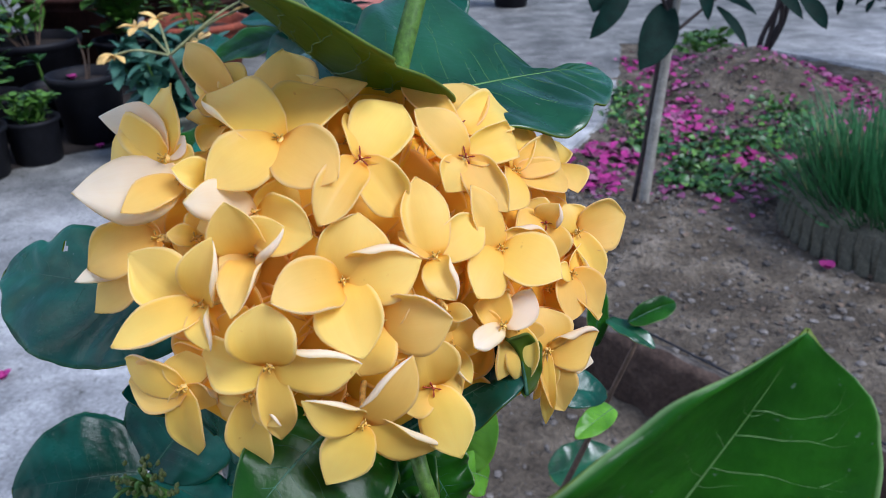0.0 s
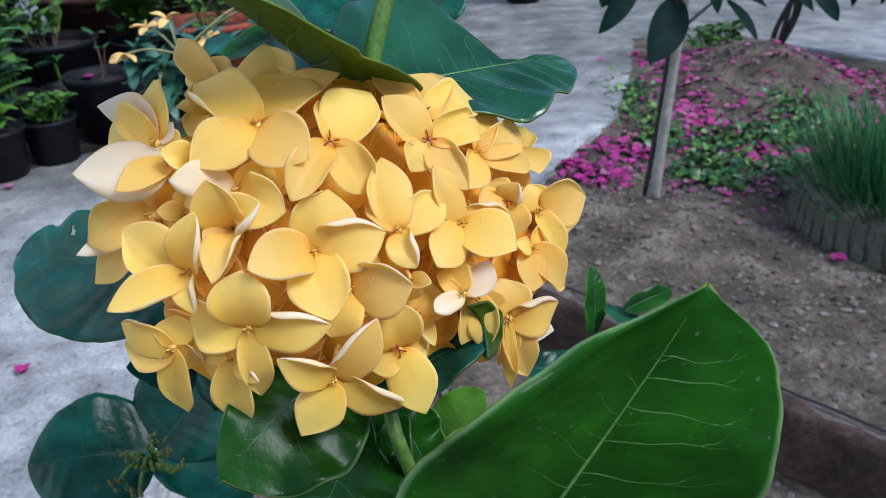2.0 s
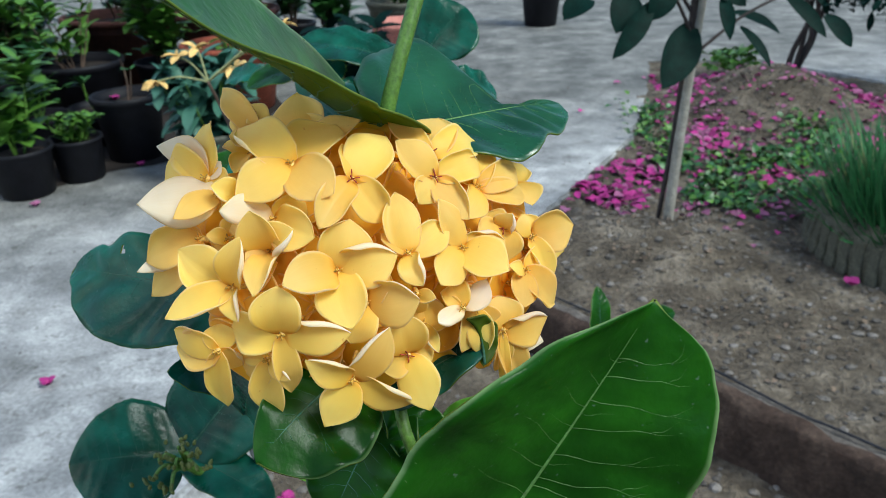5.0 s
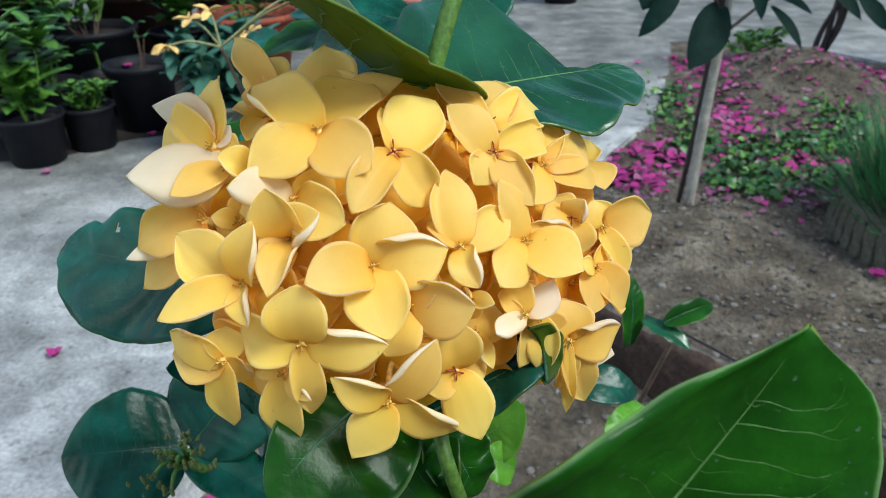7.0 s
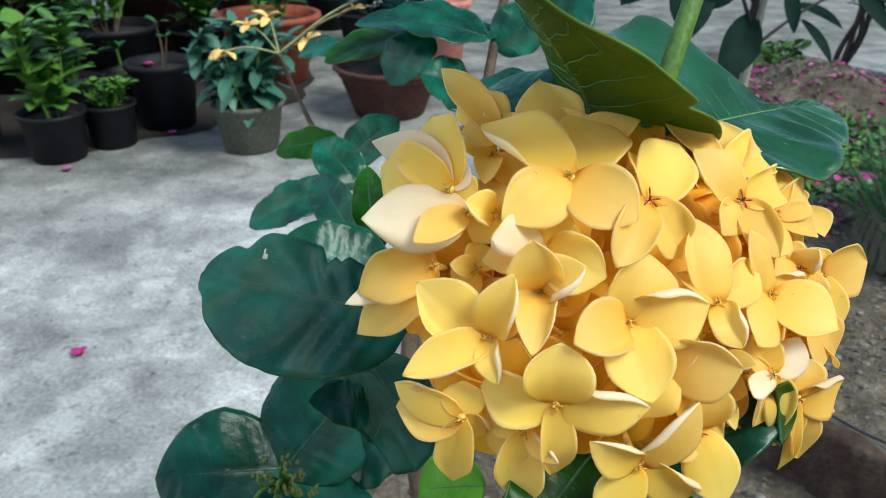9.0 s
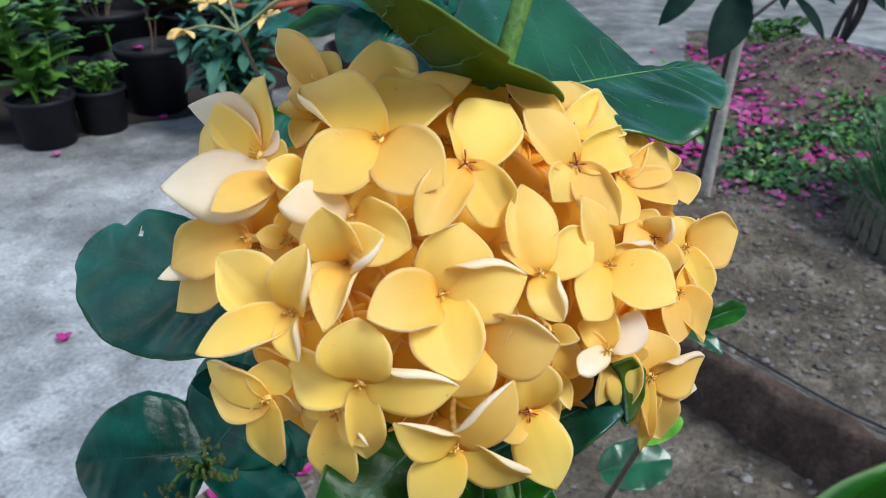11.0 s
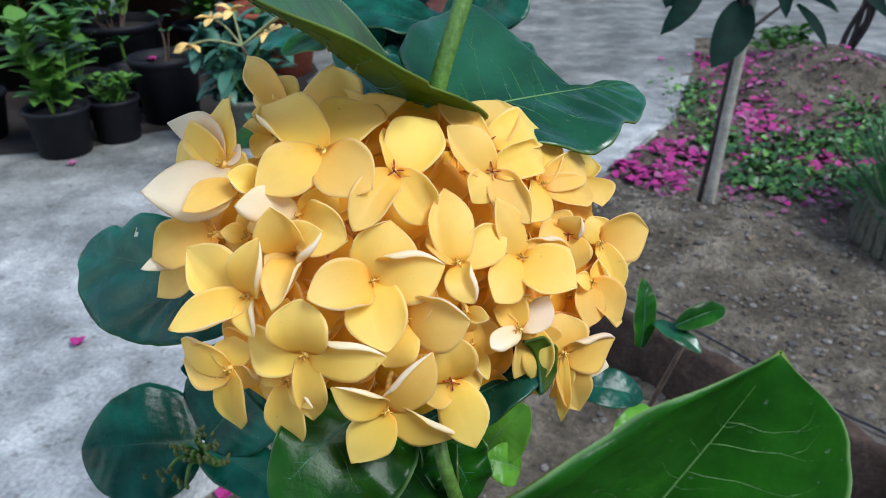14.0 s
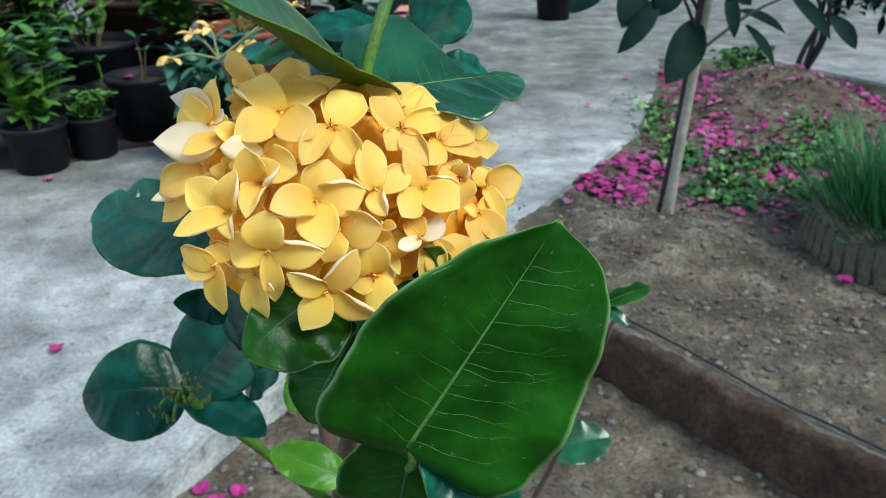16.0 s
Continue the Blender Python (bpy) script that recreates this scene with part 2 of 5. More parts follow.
M_CLAY = plain_material("terracotta", (0.26, 0.060, 0.030), 0.8, 0.3, 12)
M_CLAYDARK = plain_material("dark_terracotta", (0.085, 0.03, 0.022), 0.8, 0.35, 12)
# kept near black; the patch under the pots gets its painted shade from it
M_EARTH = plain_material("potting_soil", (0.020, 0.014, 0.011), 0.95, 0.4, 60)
M_PINK = plain_material("magenta_bract", (0.33, 0.026, 0.17), 0.6, 0.15, 60, 0.3, 0.55)
M_PALEPINK = plain_material("faded_bract", (0.30, 0.10, 0.20), 0.7, 0.15, 60, 0.3, 0.4)
M_DRY = plain_material("dry_leaf", (0.15, 0.11, 0.08), 0.9, 0.3, 60, 0.2, 0.5)
M_GREEN1 = plain_material("fresh_green_leaf", (0.085, 0.195, 0.026), 0.45, 0.3, 40, 0.4, 0.4)
M_GREEN2 = plain_material("mid_green_leaf", (0.028, 0.095, 0.018), 0.4, 0.3, 40, 0.45, 0.4)
M_BLUEGREEN = plain_material("blue_green_leaf", (0.05, 0.14, 0.095), 0.45, 0.3, 40, 0.4, 0.35)
M_DARKGREEN = plain_material("dark_green_leaf", (0.0025, 0.015, 0.011), 0.6, 0.3, 40, 0.06, 0.35)
M_GRASS = plain_material("grass_blade", (0.034, 0.14, 0.045), 0.5, 0.3, 30, 0.4, 0.45)
M_STRAW = plain_material("straw_blade", (0.25, 0.26, 0.12), 0.7, 0.3, 30, 0.3, 0.3)
M_TYRE = plain_material("dusty_rubber", (0.085, 0.082, 0.060), 0.85, 0.4, 22, 0.25)
M_STAKE = plain_material("grey_stake", (0.30, 0.28, 0.24), 0.8, 0.3, 40)
M_BARK = plain_material("dark_bark", (0.040, 0.030, 0.028), 0.85, 0.4, 50)
M_CABLE = plain_material("black_cable", (0.012, 0.013, 0.018), 0.5, 0.2, 50)
M_LILAC = plain_material("lilac_flower", (0.42, 0.30, 0.62), 0.6, 0.2, 50, 0.3, 0.3)
M_PEACH = plain_material("faded_salmon_clay", (0.50, 0.19, 0.15), 0.6, 0.2, 50)


# ---- mesh helpers ----
def mesh_object(name, verts, faces, materials, parent=None, smooth=True, slots=None, uvs=None, label=""):
    me = bpy.data.meshes.new(name)
    me.from_pydata([tuple(v) for v in verts], [], faces)
    for m in materials:
        me.materials.append(m)
    if slots is not None:
        me.polygons.foreach_set("material_index", slots)
    if smooth:
        me.polygons.foreach_set("use_smooth", [True] * len(me.polygons))
    if uvs is not None:
        layer = me.uv_layers.new(name="UVMap")
        idx = np.zeros(len(me.loops), dtype=np.int32)
        me.loops.foreach_get("vertex_index", idx)
        layer.data.foreach_set("uv", np.asarray(uvs, dtype=np.float32)[idx].ravel())
    me.update()
    ob = new(name, me)
    if parent is not None:
        ob.parent = parent
    if label:
        ob["label"] = label
    return ob


def part(name, bm, material, parent, label=""):
    me = bpy.data.meshes.new(name)
    bm.to_mesh(me)
    bm.free()
    me.materials.append(material)
    me.polygons.foreach_set("use_smooth", [True] * len(me.polygons))
    ob = new(name, me)
    ob.parent = parent
    if label:
        ob["label"] = label
    return ob


def empty(name, place=(0, 0, 0)):
    ob = new(name)
    ob.location = place
    return ob


def unit(v):
    v = np.asarray(v, float)
    return v / max(1e-9, np.linalg.norm(v))


def tube_data(points, radii, sides=8):
    """Vertices and faces of a tapered tube along a line, closed at both ends."""
    pts = [np.asarray(p, float) for p in points]
    vs, fs = [], []
    side = None
    for i, p in enumerate(pts):
        d = unit(pts[min(i + 1, len(pts) - 1)] - pts[max(i - 1, 0)])
        if side is None:
            side = np.cross(d, (0.3, 0.2, 0.93))
        side = unit(side - d * (side @ d))
        up = np.cross(d, side)
        r = radii[i] if hasattr(radii, "__len__") else radii
        for k in range(sides):
            a = 2 * math.pi * k / sides
            vs.append(p + r * (math.cos(a) * side + math.sin(a) * up))
    for i in range(len(pts) - 1):
        for k in range(sides):
            a, b = i * sides + k, i * sides + (k + 1) % sides
            fs.append((a, b, b + sides, a + sides))
    fs.append(tuple(range(sides))[::-1])
    fs.append(tuple(range((len(pts) - 1) * sides, len(pts) * sides)))
    return vs, fs


def merge(parts):
    vs, fs = [], []
    for v, f in parts:
        o = len(vs)
        vs.extend(v)
        fs.extend(tuple(i + o for i in face) for face in f)
    return vs, fs


def bend(points, n=12):
    """A smooth line through the points (Catmull-Rom)."""
    p = [np.asarray(q, float) for q in points]
    p = [2 * p[0] - p[1], *p, 2 * p[-1] - p[-2]]
    out = []
    for i in range(1, len(p) - 2):
        for k in range(n):
            t = k / n
            out.append(0.5 * (2 * p[i] + (p[i + 1] - p[i - 1]) * t + (2 * p[i - 1] - 5 * p[i] + 4 * p[i + 1] - p[i + 2]) * t * t
                              + (3 * p[i] - p[i - 1] - 3 * p[i + 1] + p[i + 2]) * t ** 3))
    out.append(p[-2])
    return out


def tube(name, points, radii, material, parent=None, sides=8, n=10, label=""):
    line = bend(points, n) if len(points) > 2 else [np.asarray(q, float) for q in points]
    if hasattr(radii, "__len__"):
        radii = np.interp(np.linspace(0, 1, len(line)), np.linspace(0, 1, len(radii)), radii)
    else:
        radii = [radii] * len(line)
    vs, fs = tube_data(line, radii, sides)
    return mesh_object(name, vs, fs, [material], parent, label=label)


def shell(grid, thickness, rim=1):
    """A thin closed solid from a grid of points [i][j]: returns vertices, faces, slots (0 upper, 1 lower) and the grid's size."""
    g = np.array(grid)
    du, dv = np.gradient(g, axis=0), np.gradient(g, axis=1)
    nn = np.cross(du, dv)
    nn /= -np.maximum(1e-12, np.linalg.norm(nn, axis=2, keepdims=True))
    a, b = g.shape[:2]
    vs = np.concatenate([(g + nn * thickness / 2).reshape(-1, 3), (g - nn * thickness / 2).reshape(-1, 3)])
    fs, sl = [], []
    o = a * b
    for i in range(a - 1):
        for j in range(b - 1):
            p, q, r, s = i * b + j, i * b + j + 1, (i + 1) * b + j + 1, (i + 1) * b + j
            fs.append((p, q, r, s))
            sl.append(0)
            fs.append((o + p, o + s, o + r, o + q))
            sl.append(1)
    ring = [j for j in range(b)] + [i * b + b - 1 for i in range(1, a)] + [(a - 1) * b + j for j in range(b - 2, -1, -1)] + [i * b for i in range(a - 2, 0, -1)]
    for k in range(len(ring)):
        p, q = ring[k], ring[(k + 1) % len(ring)]
        fs.append((p, o + p, o + q, q))
        sl.append(rim)
    return vs, fs, sl, nn


# ---- the ground: slab, sunken bed, raised bed, kerb ----
BED = [(-0.02, 1.47), (0.118, 1.76), (0.274, 2.061), (0.458, 2.449), (0.60, 3.0), (0.73, 3.70), (1.25, 3.72), (1.75, 3.05), (3.2, 2.5), (3.2, -1.6)]
SLAB_EDGE = [(-1.35, -1.6), (-0.46, 0.657), (-0.381, 0.866), (-0.02, 1.47), *BED[1:9]]
KERB_A, KERB_B = np.array((-0.04, 1.420)), np.array((3.0, -1.494))


def inside(poly, x, y):
    res = np.zeros(np.shape(x), bool)
    for (x1, y1), (x2, y2) in zip(poly, poly[1:] + poly[:1]):
        cross = ((y1 > y) != (y2 > y)) & (x < (x2 - x1) * (y - y1) / (y2 - y1 + 1e-12) + x1)
        res ^= cross
    return res


def fbm(x, y, scale, octaves=4):
    return noise.fractal(Vector((x * scale, y * scale, 0.37)), 1.0, 2.0, octaves)


def soil_height(x, y):
    """Height of the soil: a raised bed beyond the kerb, a sunken strip before it."""
    d = (KERB_B - KERB_A) / np.linalg.norm(KERB_B - KERB_A)
    far = d[0] * (y - KERB_A[1]) - d[1] * (x - KERB_A[0])
    n = 0.012 * fbm(x, y, 7) + 0.005 * fbm(x + 9, y, 31) + 0.0022 * fbm(x, y + 5, 90, 2)
    if far > 0.02:
        h = -0.012 + n
        h += 0.055 * math.exp(-(((x - 0.36) / 0.24) ** 2 + ((y - 1.58) / 0.20) ** 2))
        h += 0.16 * math.exp(-(((x - 1.05) / 0.26) ** 2 + ((y - 2.88) / 0.30) ** 2))
        return h
    return -0.122 + 0.065 * max(0.0, min(1.0, (0.12 - x) / 0.5)) + n


def build_ground():
    # far ground, one sheet out to the horizon, under everything
    r = 900
    vs = [(-r, -r, -0.16), (r, -r, -0.16), (r, r, -0.16), (-r, r, -0.16)]
    tagged(mesh_object("ground", vs, [(0, 1, 2, 3)], [M_SOIL], smooth=False), "grey brown bare earth reaching to the horizon", "ground", kind="structure")
    # soil of the beds
    xs, ys = np.arange(-1.5, 3.2, 0.014), np.concatenate([np.arange(-1.6, 0.3, 0.06), np.arange(0.3, 3.75, 0.014)])
    vs = [(x, y, soil_height(x, y)) for y in ys for x in xs]
    w = len(xs)
    X, Y = np.meshgrid(xs, ys)
    left = [(-9, -9), (-1.38, -1.7), (-0.50, 0.657), (-0.42, 0.87), (-0.06, 1.48), (0.08, 1.77), (0.235, 2.07), (0.42, 2.46), (0.56, 3.0), (0.68, 3.78), (0.7, 9), (-9, 9)]
    under = inside(left, X, Y)
    back = [(0.6, 3.78), (1.28, 3.78), (1.79, 3.10), (3.3, 2.56), (9, 2.5), (9, 9), (0.6, 9)]
    under |= inside(back, X, Y)
    fs = []
    for j in range(len(ys) - 1):
        for i in range(w - 1):
            if not (under[j, i] and under[j + 1, i + 1]):
                fs.append((j * w + i, j * w + i + 1, (j + 1) * w + i + 1, (j + 1) * w + i))
    used = sorted({i for f in fs for i in f})
    at = {i: k for k, i in enumerate(used)}
    mesh_ob = mesh_object("soil_bed", [vs[i] for i in used], [tuple(at[i] for i in f) for f in fs], [M_SOIL])
    tagged(mesh_ob, "dry grey brown garden soil, lumpy and bare", "soil", kind="structure")
    # concrete slab with a worn, slightly wavering edge
    rnd = random.Random(4)
    edge = []
    for (x1, y1), (x2, y2) in zip(SLAB_EDGE, SLAB_EDGE[1:]):
        n = max(2, int(math.hypot(x2 - x1, y2 - y1) / 0.035))
        for k in range(n):
            t = k / n
            edge.append((x1 + (x2 - x1) * t + rnd.uniform(-1, 1) * 0.004, y1 + (y2 - y1) * t + rnd.uniform(-1, 1) * 0.004))
    edge.append(SLAB_EDGE[-1])
    outline = edge + [(12, 2.4), (12, 16), (-12, 16), (-12, -1.6)]
    bm = bmesh.new()
    face = bm.faces.new([bm.verts.new((x, y, 0)) for x, y in outline])
    if face.normal.z < 0:
        face.normal_flip()
    face.normal_update()
    if face.normal.z < 0:
        bmesh.ops.reverse_faces(bm, faces=[face])
    ext = bmesh.ops.extrude_face_region(bm, geom=[face])
    low = [g for g in ext["geom"] if isinstance(g, bmesh.types.BMVert)]
    for v in low:
        v.co.z = -0.15
    bmesh.ops.recalc_face_normals(bm, faces=bm.faces[:])
    top = [e for e in bm.edges if abs(e.verts[0].co.z) < 1e-4 and abs(e.verts[1].co.z) < 1e-4 and max(abs(e.verts[0].co.x), abs(e.verts[1].co.x)) < 3.1 and max(e.verts[0].co.y, e.verts[1].co.y) < 3.8]
    bmesh.ops.bevel(bm, geom=top, offset=0.007, segments=2, affect="EDGES")
    bmesh.ops.triangulate(bm, faces=[f for f in bm.faces if len(f.verts) > 4])
    me = bpy.data.meshes.new("pavement")
    bm.to_mesh(me)
    bm.free()
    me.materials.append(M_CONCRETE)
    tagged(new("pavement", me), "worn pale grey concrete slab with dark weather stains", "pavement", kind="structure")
    # low kerb between the sunken strip and the raised bed
    d = (KERB_B - KERB_A) / np.linalg.norm(KERB_B - KERB_A)
    nrm = np.array((-d[1], d[0]))
    L = np.linalg.norm(KERB_B - KERB_A)
    vs, fs, sl = [], [], []
    prof = [(-0.006, -0.19), (-0.004, -0.08), (-0.002, -0.012), (0.003, -0.002), (0.015, 0.003), (0.034, 0.002), (0.042, -0.006), (0.044, -0.15)]
    n = 300
    for i in range(n + 1):
        p = KERB_A + d * L * i / n
        for k, (o, z) in enumerate(prof):
            j = 0.007 * fbm(p[0] + k * 0.4, p[1], 14) + 0.004 * fbm(p[0], p[1] + k, 60, 2)
            q = p + nrm * (o + j)
            vs.append((q[0], q[1], z + 0.5 * j))
    m = len(prof)
    for i in range(n):
        for k in range(m - 1):
            fs.append((i * m + k, i * m + k + 1, (i + 1) * m + k + 1, (i + 1) * m + k)[::-1])
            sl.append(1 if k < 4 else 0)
    tagged(mesh_object("kerb", vs, fs, [M_KERB, M_BROWN], slots=sl), "low crumbling kerb with a dark brown face", "kerb", kind="structure")


build_ground()


# ---- the flowering shrub ----
shrub = tagged(empty("ixora_shrub", (-0.06, 0.42, -0.08)), "leafy ixora shrub bearing a round head of yellow four-petalled flowers", "shrub")
SH = Vector(shrub.location)
CORE = np.array((-0.012, 0.170, 0.655))


def rel(points):
    o = np.array(SH)
    return [np.asarray(p, float) - o for p in points]


PETAL_NUMBER = [0]


def petal_grid(off, half, normal, roll, curl, nu=13, nv=15, point=2.0):
    """A petal from the origin to off: obovate, its tip sharp (low point) or blunt, arched along its length, one margin rolled by curl."""
    off = np.asarray(off, float)
    L = np.linalg.norm(off)
    PETAL_NUMBER[0] += 1
    rnd = random.Random(PETAL_NUMBER[0] * 131)
    camber, arch = rnd.choice((-1, 1, 1)) * rnd.uniform(0.1, 0.5), rnd.uniform(0.03, 0.12)
    twist, tip_bend, skew = rnd.uniform(-0.15, 0.15), rnd.uniform(-0.14, 0.06), rnd.uniform(-0.04, 0.04)
    ripple, phase = rnd.uniform(0.0, 0.018), rnd.uniform(0, 6.28)
    crease = rnd.uniform(-0.10, 0.30)
    if not curl:
        curl = rnd.choice((-1, 1)) * rnd.uniform(0.05, 0.26)
    d = off / L
    n = unit(np.asarray(normal, float) - d * (np.asarray(normal, float) @ d))
    s = np.cross(d, n)
    a = radians(roll + rnd.uniform(-7, 7))
    n, s = n * math.cos(a) + s * math.sin(a), s * math.cos(a) - n * math.sin(a)
    grid, uv = [], []
    for i in range(nu):
        u = 1 - (1 - i / (nu - 1)) ** 1.25
        if u < 0.52:
            w = 0.26 + 0.74 * math.sin(math.pi / 2 * u / 0.52) ** 0.62
        else:
            w = max(0.0, 1 - ((u - 0.52) / 0.48) ** (point + 0.1))
        w = w * L * half * 1.05 + 0.00006
        row, ruv = [], []
        tw = twist * u * u
        su, nu_ = s * math.cos(tw) + n * math.sin(tw), n * math.cos(tw) - s * math.sin(tw)
        for j in range(nv):
            v = 2 * j / (nv - 1) - 1
            steps, x, z, ph = 10, 0.0, 0.0, 0.0
            for k in range(steps):
                vv = abs(v) * (k + 0.5) / steps
                ph = max(camber, 0.0 if v * curl > 0 and abs(curl) > 0.4 else -1.0) * vv * math.sin(math.pi * min(1, u + 0.1)) + crease * math.sin(math.pi * u)
                if v * curl > 0:
                    ph += abs(curl) * 9.0 * max(0.0, vv - 0.45) * min(1.0, 2.2 * u)
                x += math.cos(ph) / steps
                z += math.sin(ph) / steps
            x, z = x * v * w + skew * L * math.sin(math.pi * u), z * abs(v) * w
            mid = L * (arch * math.sin(math.pi * u) + tip_bend * max(0.0, u - 0.55) ** 2 * (1 - u) * 6 + ripple * v * v * math.sin(9 * u + phase + 2 * v))
            row.append(d * L * u + su * x + nu_ * z + n * mid)
            ruv.append((u, abs(v)))
        grid.append(row)
        uv.extend(ruv)
    return grid, uv


def floret(centre, normal, *petals, red=False, inner=False):
    """One flower of the head: tube, four stamens and its petals. A petal is (x, y, z of its tip from the centre in mm, half width, roll, curl, point of its tip)."""
    c, n = np.array(centre), unit(normal)
    rnd = random.Random(round(centre[0] * 1e5) + round(centre[2] * 1e4))
    to = CORE - c
    pieces = [tube_data(bend([-n * 0.0004, -n * 0.008 + to * 0.1, to * 0.5 - n * 0.006, to * 0.93], 4), [0.0009] + [0.0006] * 12, 6)]
    s = unit(np.cross(n, (0.2, 0.9, 0.3)))
    t = np.cross(n, s)
    pieces.append(tube_data([n * -0.0006, n * 0.0002, n * 0.0005], [0.0009, 0.0007, 0.0004], 8))
    tips = []
    for k in range(4):
        a = math.pi / 4 + k * math.pi / 2 + rnd.uniform(-0.5, 0.5)
        o = s * math.cos(a) + t * math.sin(a)
        far = rnd.uniform(0.0013, 0.0022) * (1.0 if red else 0.65)
        tips.append(tube_data(bend([n * 0.0004, o * far * 0.5 + n * 0.0009, o * far + n * rnd.uniform(0.0006, 0.0012)], 3), [0.0001, 0.0001, 0.00011, 0.00014, 0.00018, 0.00016, 0.0001], 5))
    tips.append(tube_data([n * 0.0004, n * 0.0018 + s * 0.0004], [0.0002, 0.00024], 5))
    v1, f1 = merge(pieces)
    v2, f2 = merge(tips)
    vs, fs = merge([(v1, f1), (v2, f2)])
    ob = mesh_object("floret", vs, fs, [M_TUBE, M_RED if red else M_ANTHER], shrub, slots=[0] * len(f1) + [1] * len(f2))
    ob.location = Vector(centre) - SH
    for x, y, z, half, roll, curl, point in petals:
        grid, uv = petal_grid((x / 1000, y / 1000, z / 1000), half, n, roll, curl, point=point)
        pv, pf, ps, _ = shell(grid, 0.00022, 0)
        mesh_object("petal", pv, pf, [M_SHADED_PETAL, M_SHADED_PETAL] if inner else [M_PETAL, M_PETAL_BACK], ob, slots=ps, uvs=uv + uv)


def leaf_width(u, shape, peak):
    u = u ** (math.log(0.58) / math.log(peak))
    return (u ** shape) * max(0.0, 1 - u ** 2.4) ** 0.68 * 1.27


def along(points, u):
    """A smooth curve through a few points, at u from 0 to 1."""
    p = [np.array(q) for q in points]
    x = u * (len(p) - 1)
    i = min(int(x), len(p) - 2)
    f = x - i
    a, b, c, d = p[max(0, i - 1)], p[i], p[i + 1], p[min(len(p) - 1, i + 2)]
    return b + 0.5 * f * (c - a + f * (2 * a - 5 * b + 4 * c - d + f * (3 * (b - c) + d - a)))


def leaf(base, tip, normal, half, fold=(10, 10), wave=0.002, shape=0.5, bulge=0.003, lobe=0.0, peak=(0.52, 0.52), profile=None, cup=0.35, rise=0.0, ragged=0.0, bites=(), veined=False, young=False, holes=False, fresh=False, shiny=False, relief=0.0022, lip=0.0, curves=None, under=False, label="", parent=None):
    """A leaf blade with thickness, wavy margin, midrib and side veins, from base to tip (metres)."""
    parent = parent or shrub
    b, t = np.array(base), np.array(tip)
    L = np.linalg.norm(t - b)
    d = (t - b) / L
    n = unit(np.asarray(normal, float) - d * (np.asarray(normal, float) @ d))
    s = np.cross(d, n)
    seed = round((base[0] + tip[2]) * 7919)
    rnd = random.Random(seed)
    f1, f2 = rnd.uniform(2.2, 3.4), rnd.uniform(0, 6)
    k0 = -lobe
    halves = half if hasattr(half, "__len__") else (half, half)

    def surf(u, v):
        uu = max(0.0, min(1.0, u))
        k = 0 if v < 0 else 1
        if curves:
            m, e = along(curves[0], uu), along(curves[1 + k], uu)
            for at, where, deep, wide in bites:
                if where == k:
                    e = e + (m - e) * deep * math.exp(-((uu - at) / wide) ** 2)
            swell = 0.05 * abs(v) * (1 - abs(v)) * np.linalg.norm(e - m) + wave * v * v * math.sin(f1 * 5 * uu + f2)
            return m + (e - m) * abs(v) - n * swell
        if profile:
            w = L * sum(np.interp(u + q, *zip(*profile[k])) for q in (-0.02, 0.0, 0.02)) / 3 * min(1.0, (u - k0) * 14, (1 - u) * 24 + 0.02)
        else:
            w = halves[k] * leaf_width(min(1.0, max(1e-4, (u - k0) / (1 - k0))), shape, peak[k])
        w *= 1 + ragged * (math.sin(17 * uu + seed) * 0.5 + math.sin(41 * uu + 2 * seed + k * 2) * 0.3 + math.sin(83 * uu + k) * 0.2)
        for at, where, deep, wide in bites:
            if where == k:
                w *= 1 - deep * math.exp(-((uu - at) / wide) ** 2)
        a = radians(fold[0] if v < 0 else fold[1])
        curve = a * (1 - cup * abs(v)) * (1 + rise * (uu - 0.5))
        mid = b + d * L * u + n * bulge * 4 * uu * (1 - uu)
        edge = wave * abs(v) ** 2 * math.sin(f1 * 2 * math.pi * uu + f2 + (1.4 if v < 0 else 0)) * min(1.0, 4 * (1 - uu) + 0.1)
        back = -n * lobe * L * 1.2 * max(0.0, -u / max(1e-6, lobe)) ** 1.5 if u < 0 else 0.0
        tipdrop = -n * L * 0.10 * max(0.0, uu - 0.75) ** 1.5
        # the blade swells a little between its side veins
        quilt = relief * L * math.cos(2 * math.pi * (7 * uu + 0.5 * math.sin(8 * uu + seed) + k * 0.4 - 1.1 * abs(v))) * 4 * abs(v) * (1 - abs(v)) * min(1.0, 6 * uu, 6 * (1 - uu))
        if v < -0.88:
            edge -= lip * ((-v - 0.88) / 0.12) ** 2 * min(1.0, 5 * (1 - uu))
        return mid + s * (v * w * math.cos(curve)) + n * (abs(v) * w * math.sin(curve) + edge + quilt) + back + tipdrop

    nu, nv = 66, 21
    us = [k0 + (1 - k0) * (i / (nu - 1)) for i in range(nu)]
    grid = [[surf(u, 2 * j / (nv - 1) - 1) for j in range(nv)] for u in us]
    uv = [((u - k0) / (1 - k0), abs(2 * j / (nv - 1) - 1)) for u in us for j in range(nv)]
    vs, fs, sl, nn = shell(grid, 0.0005)
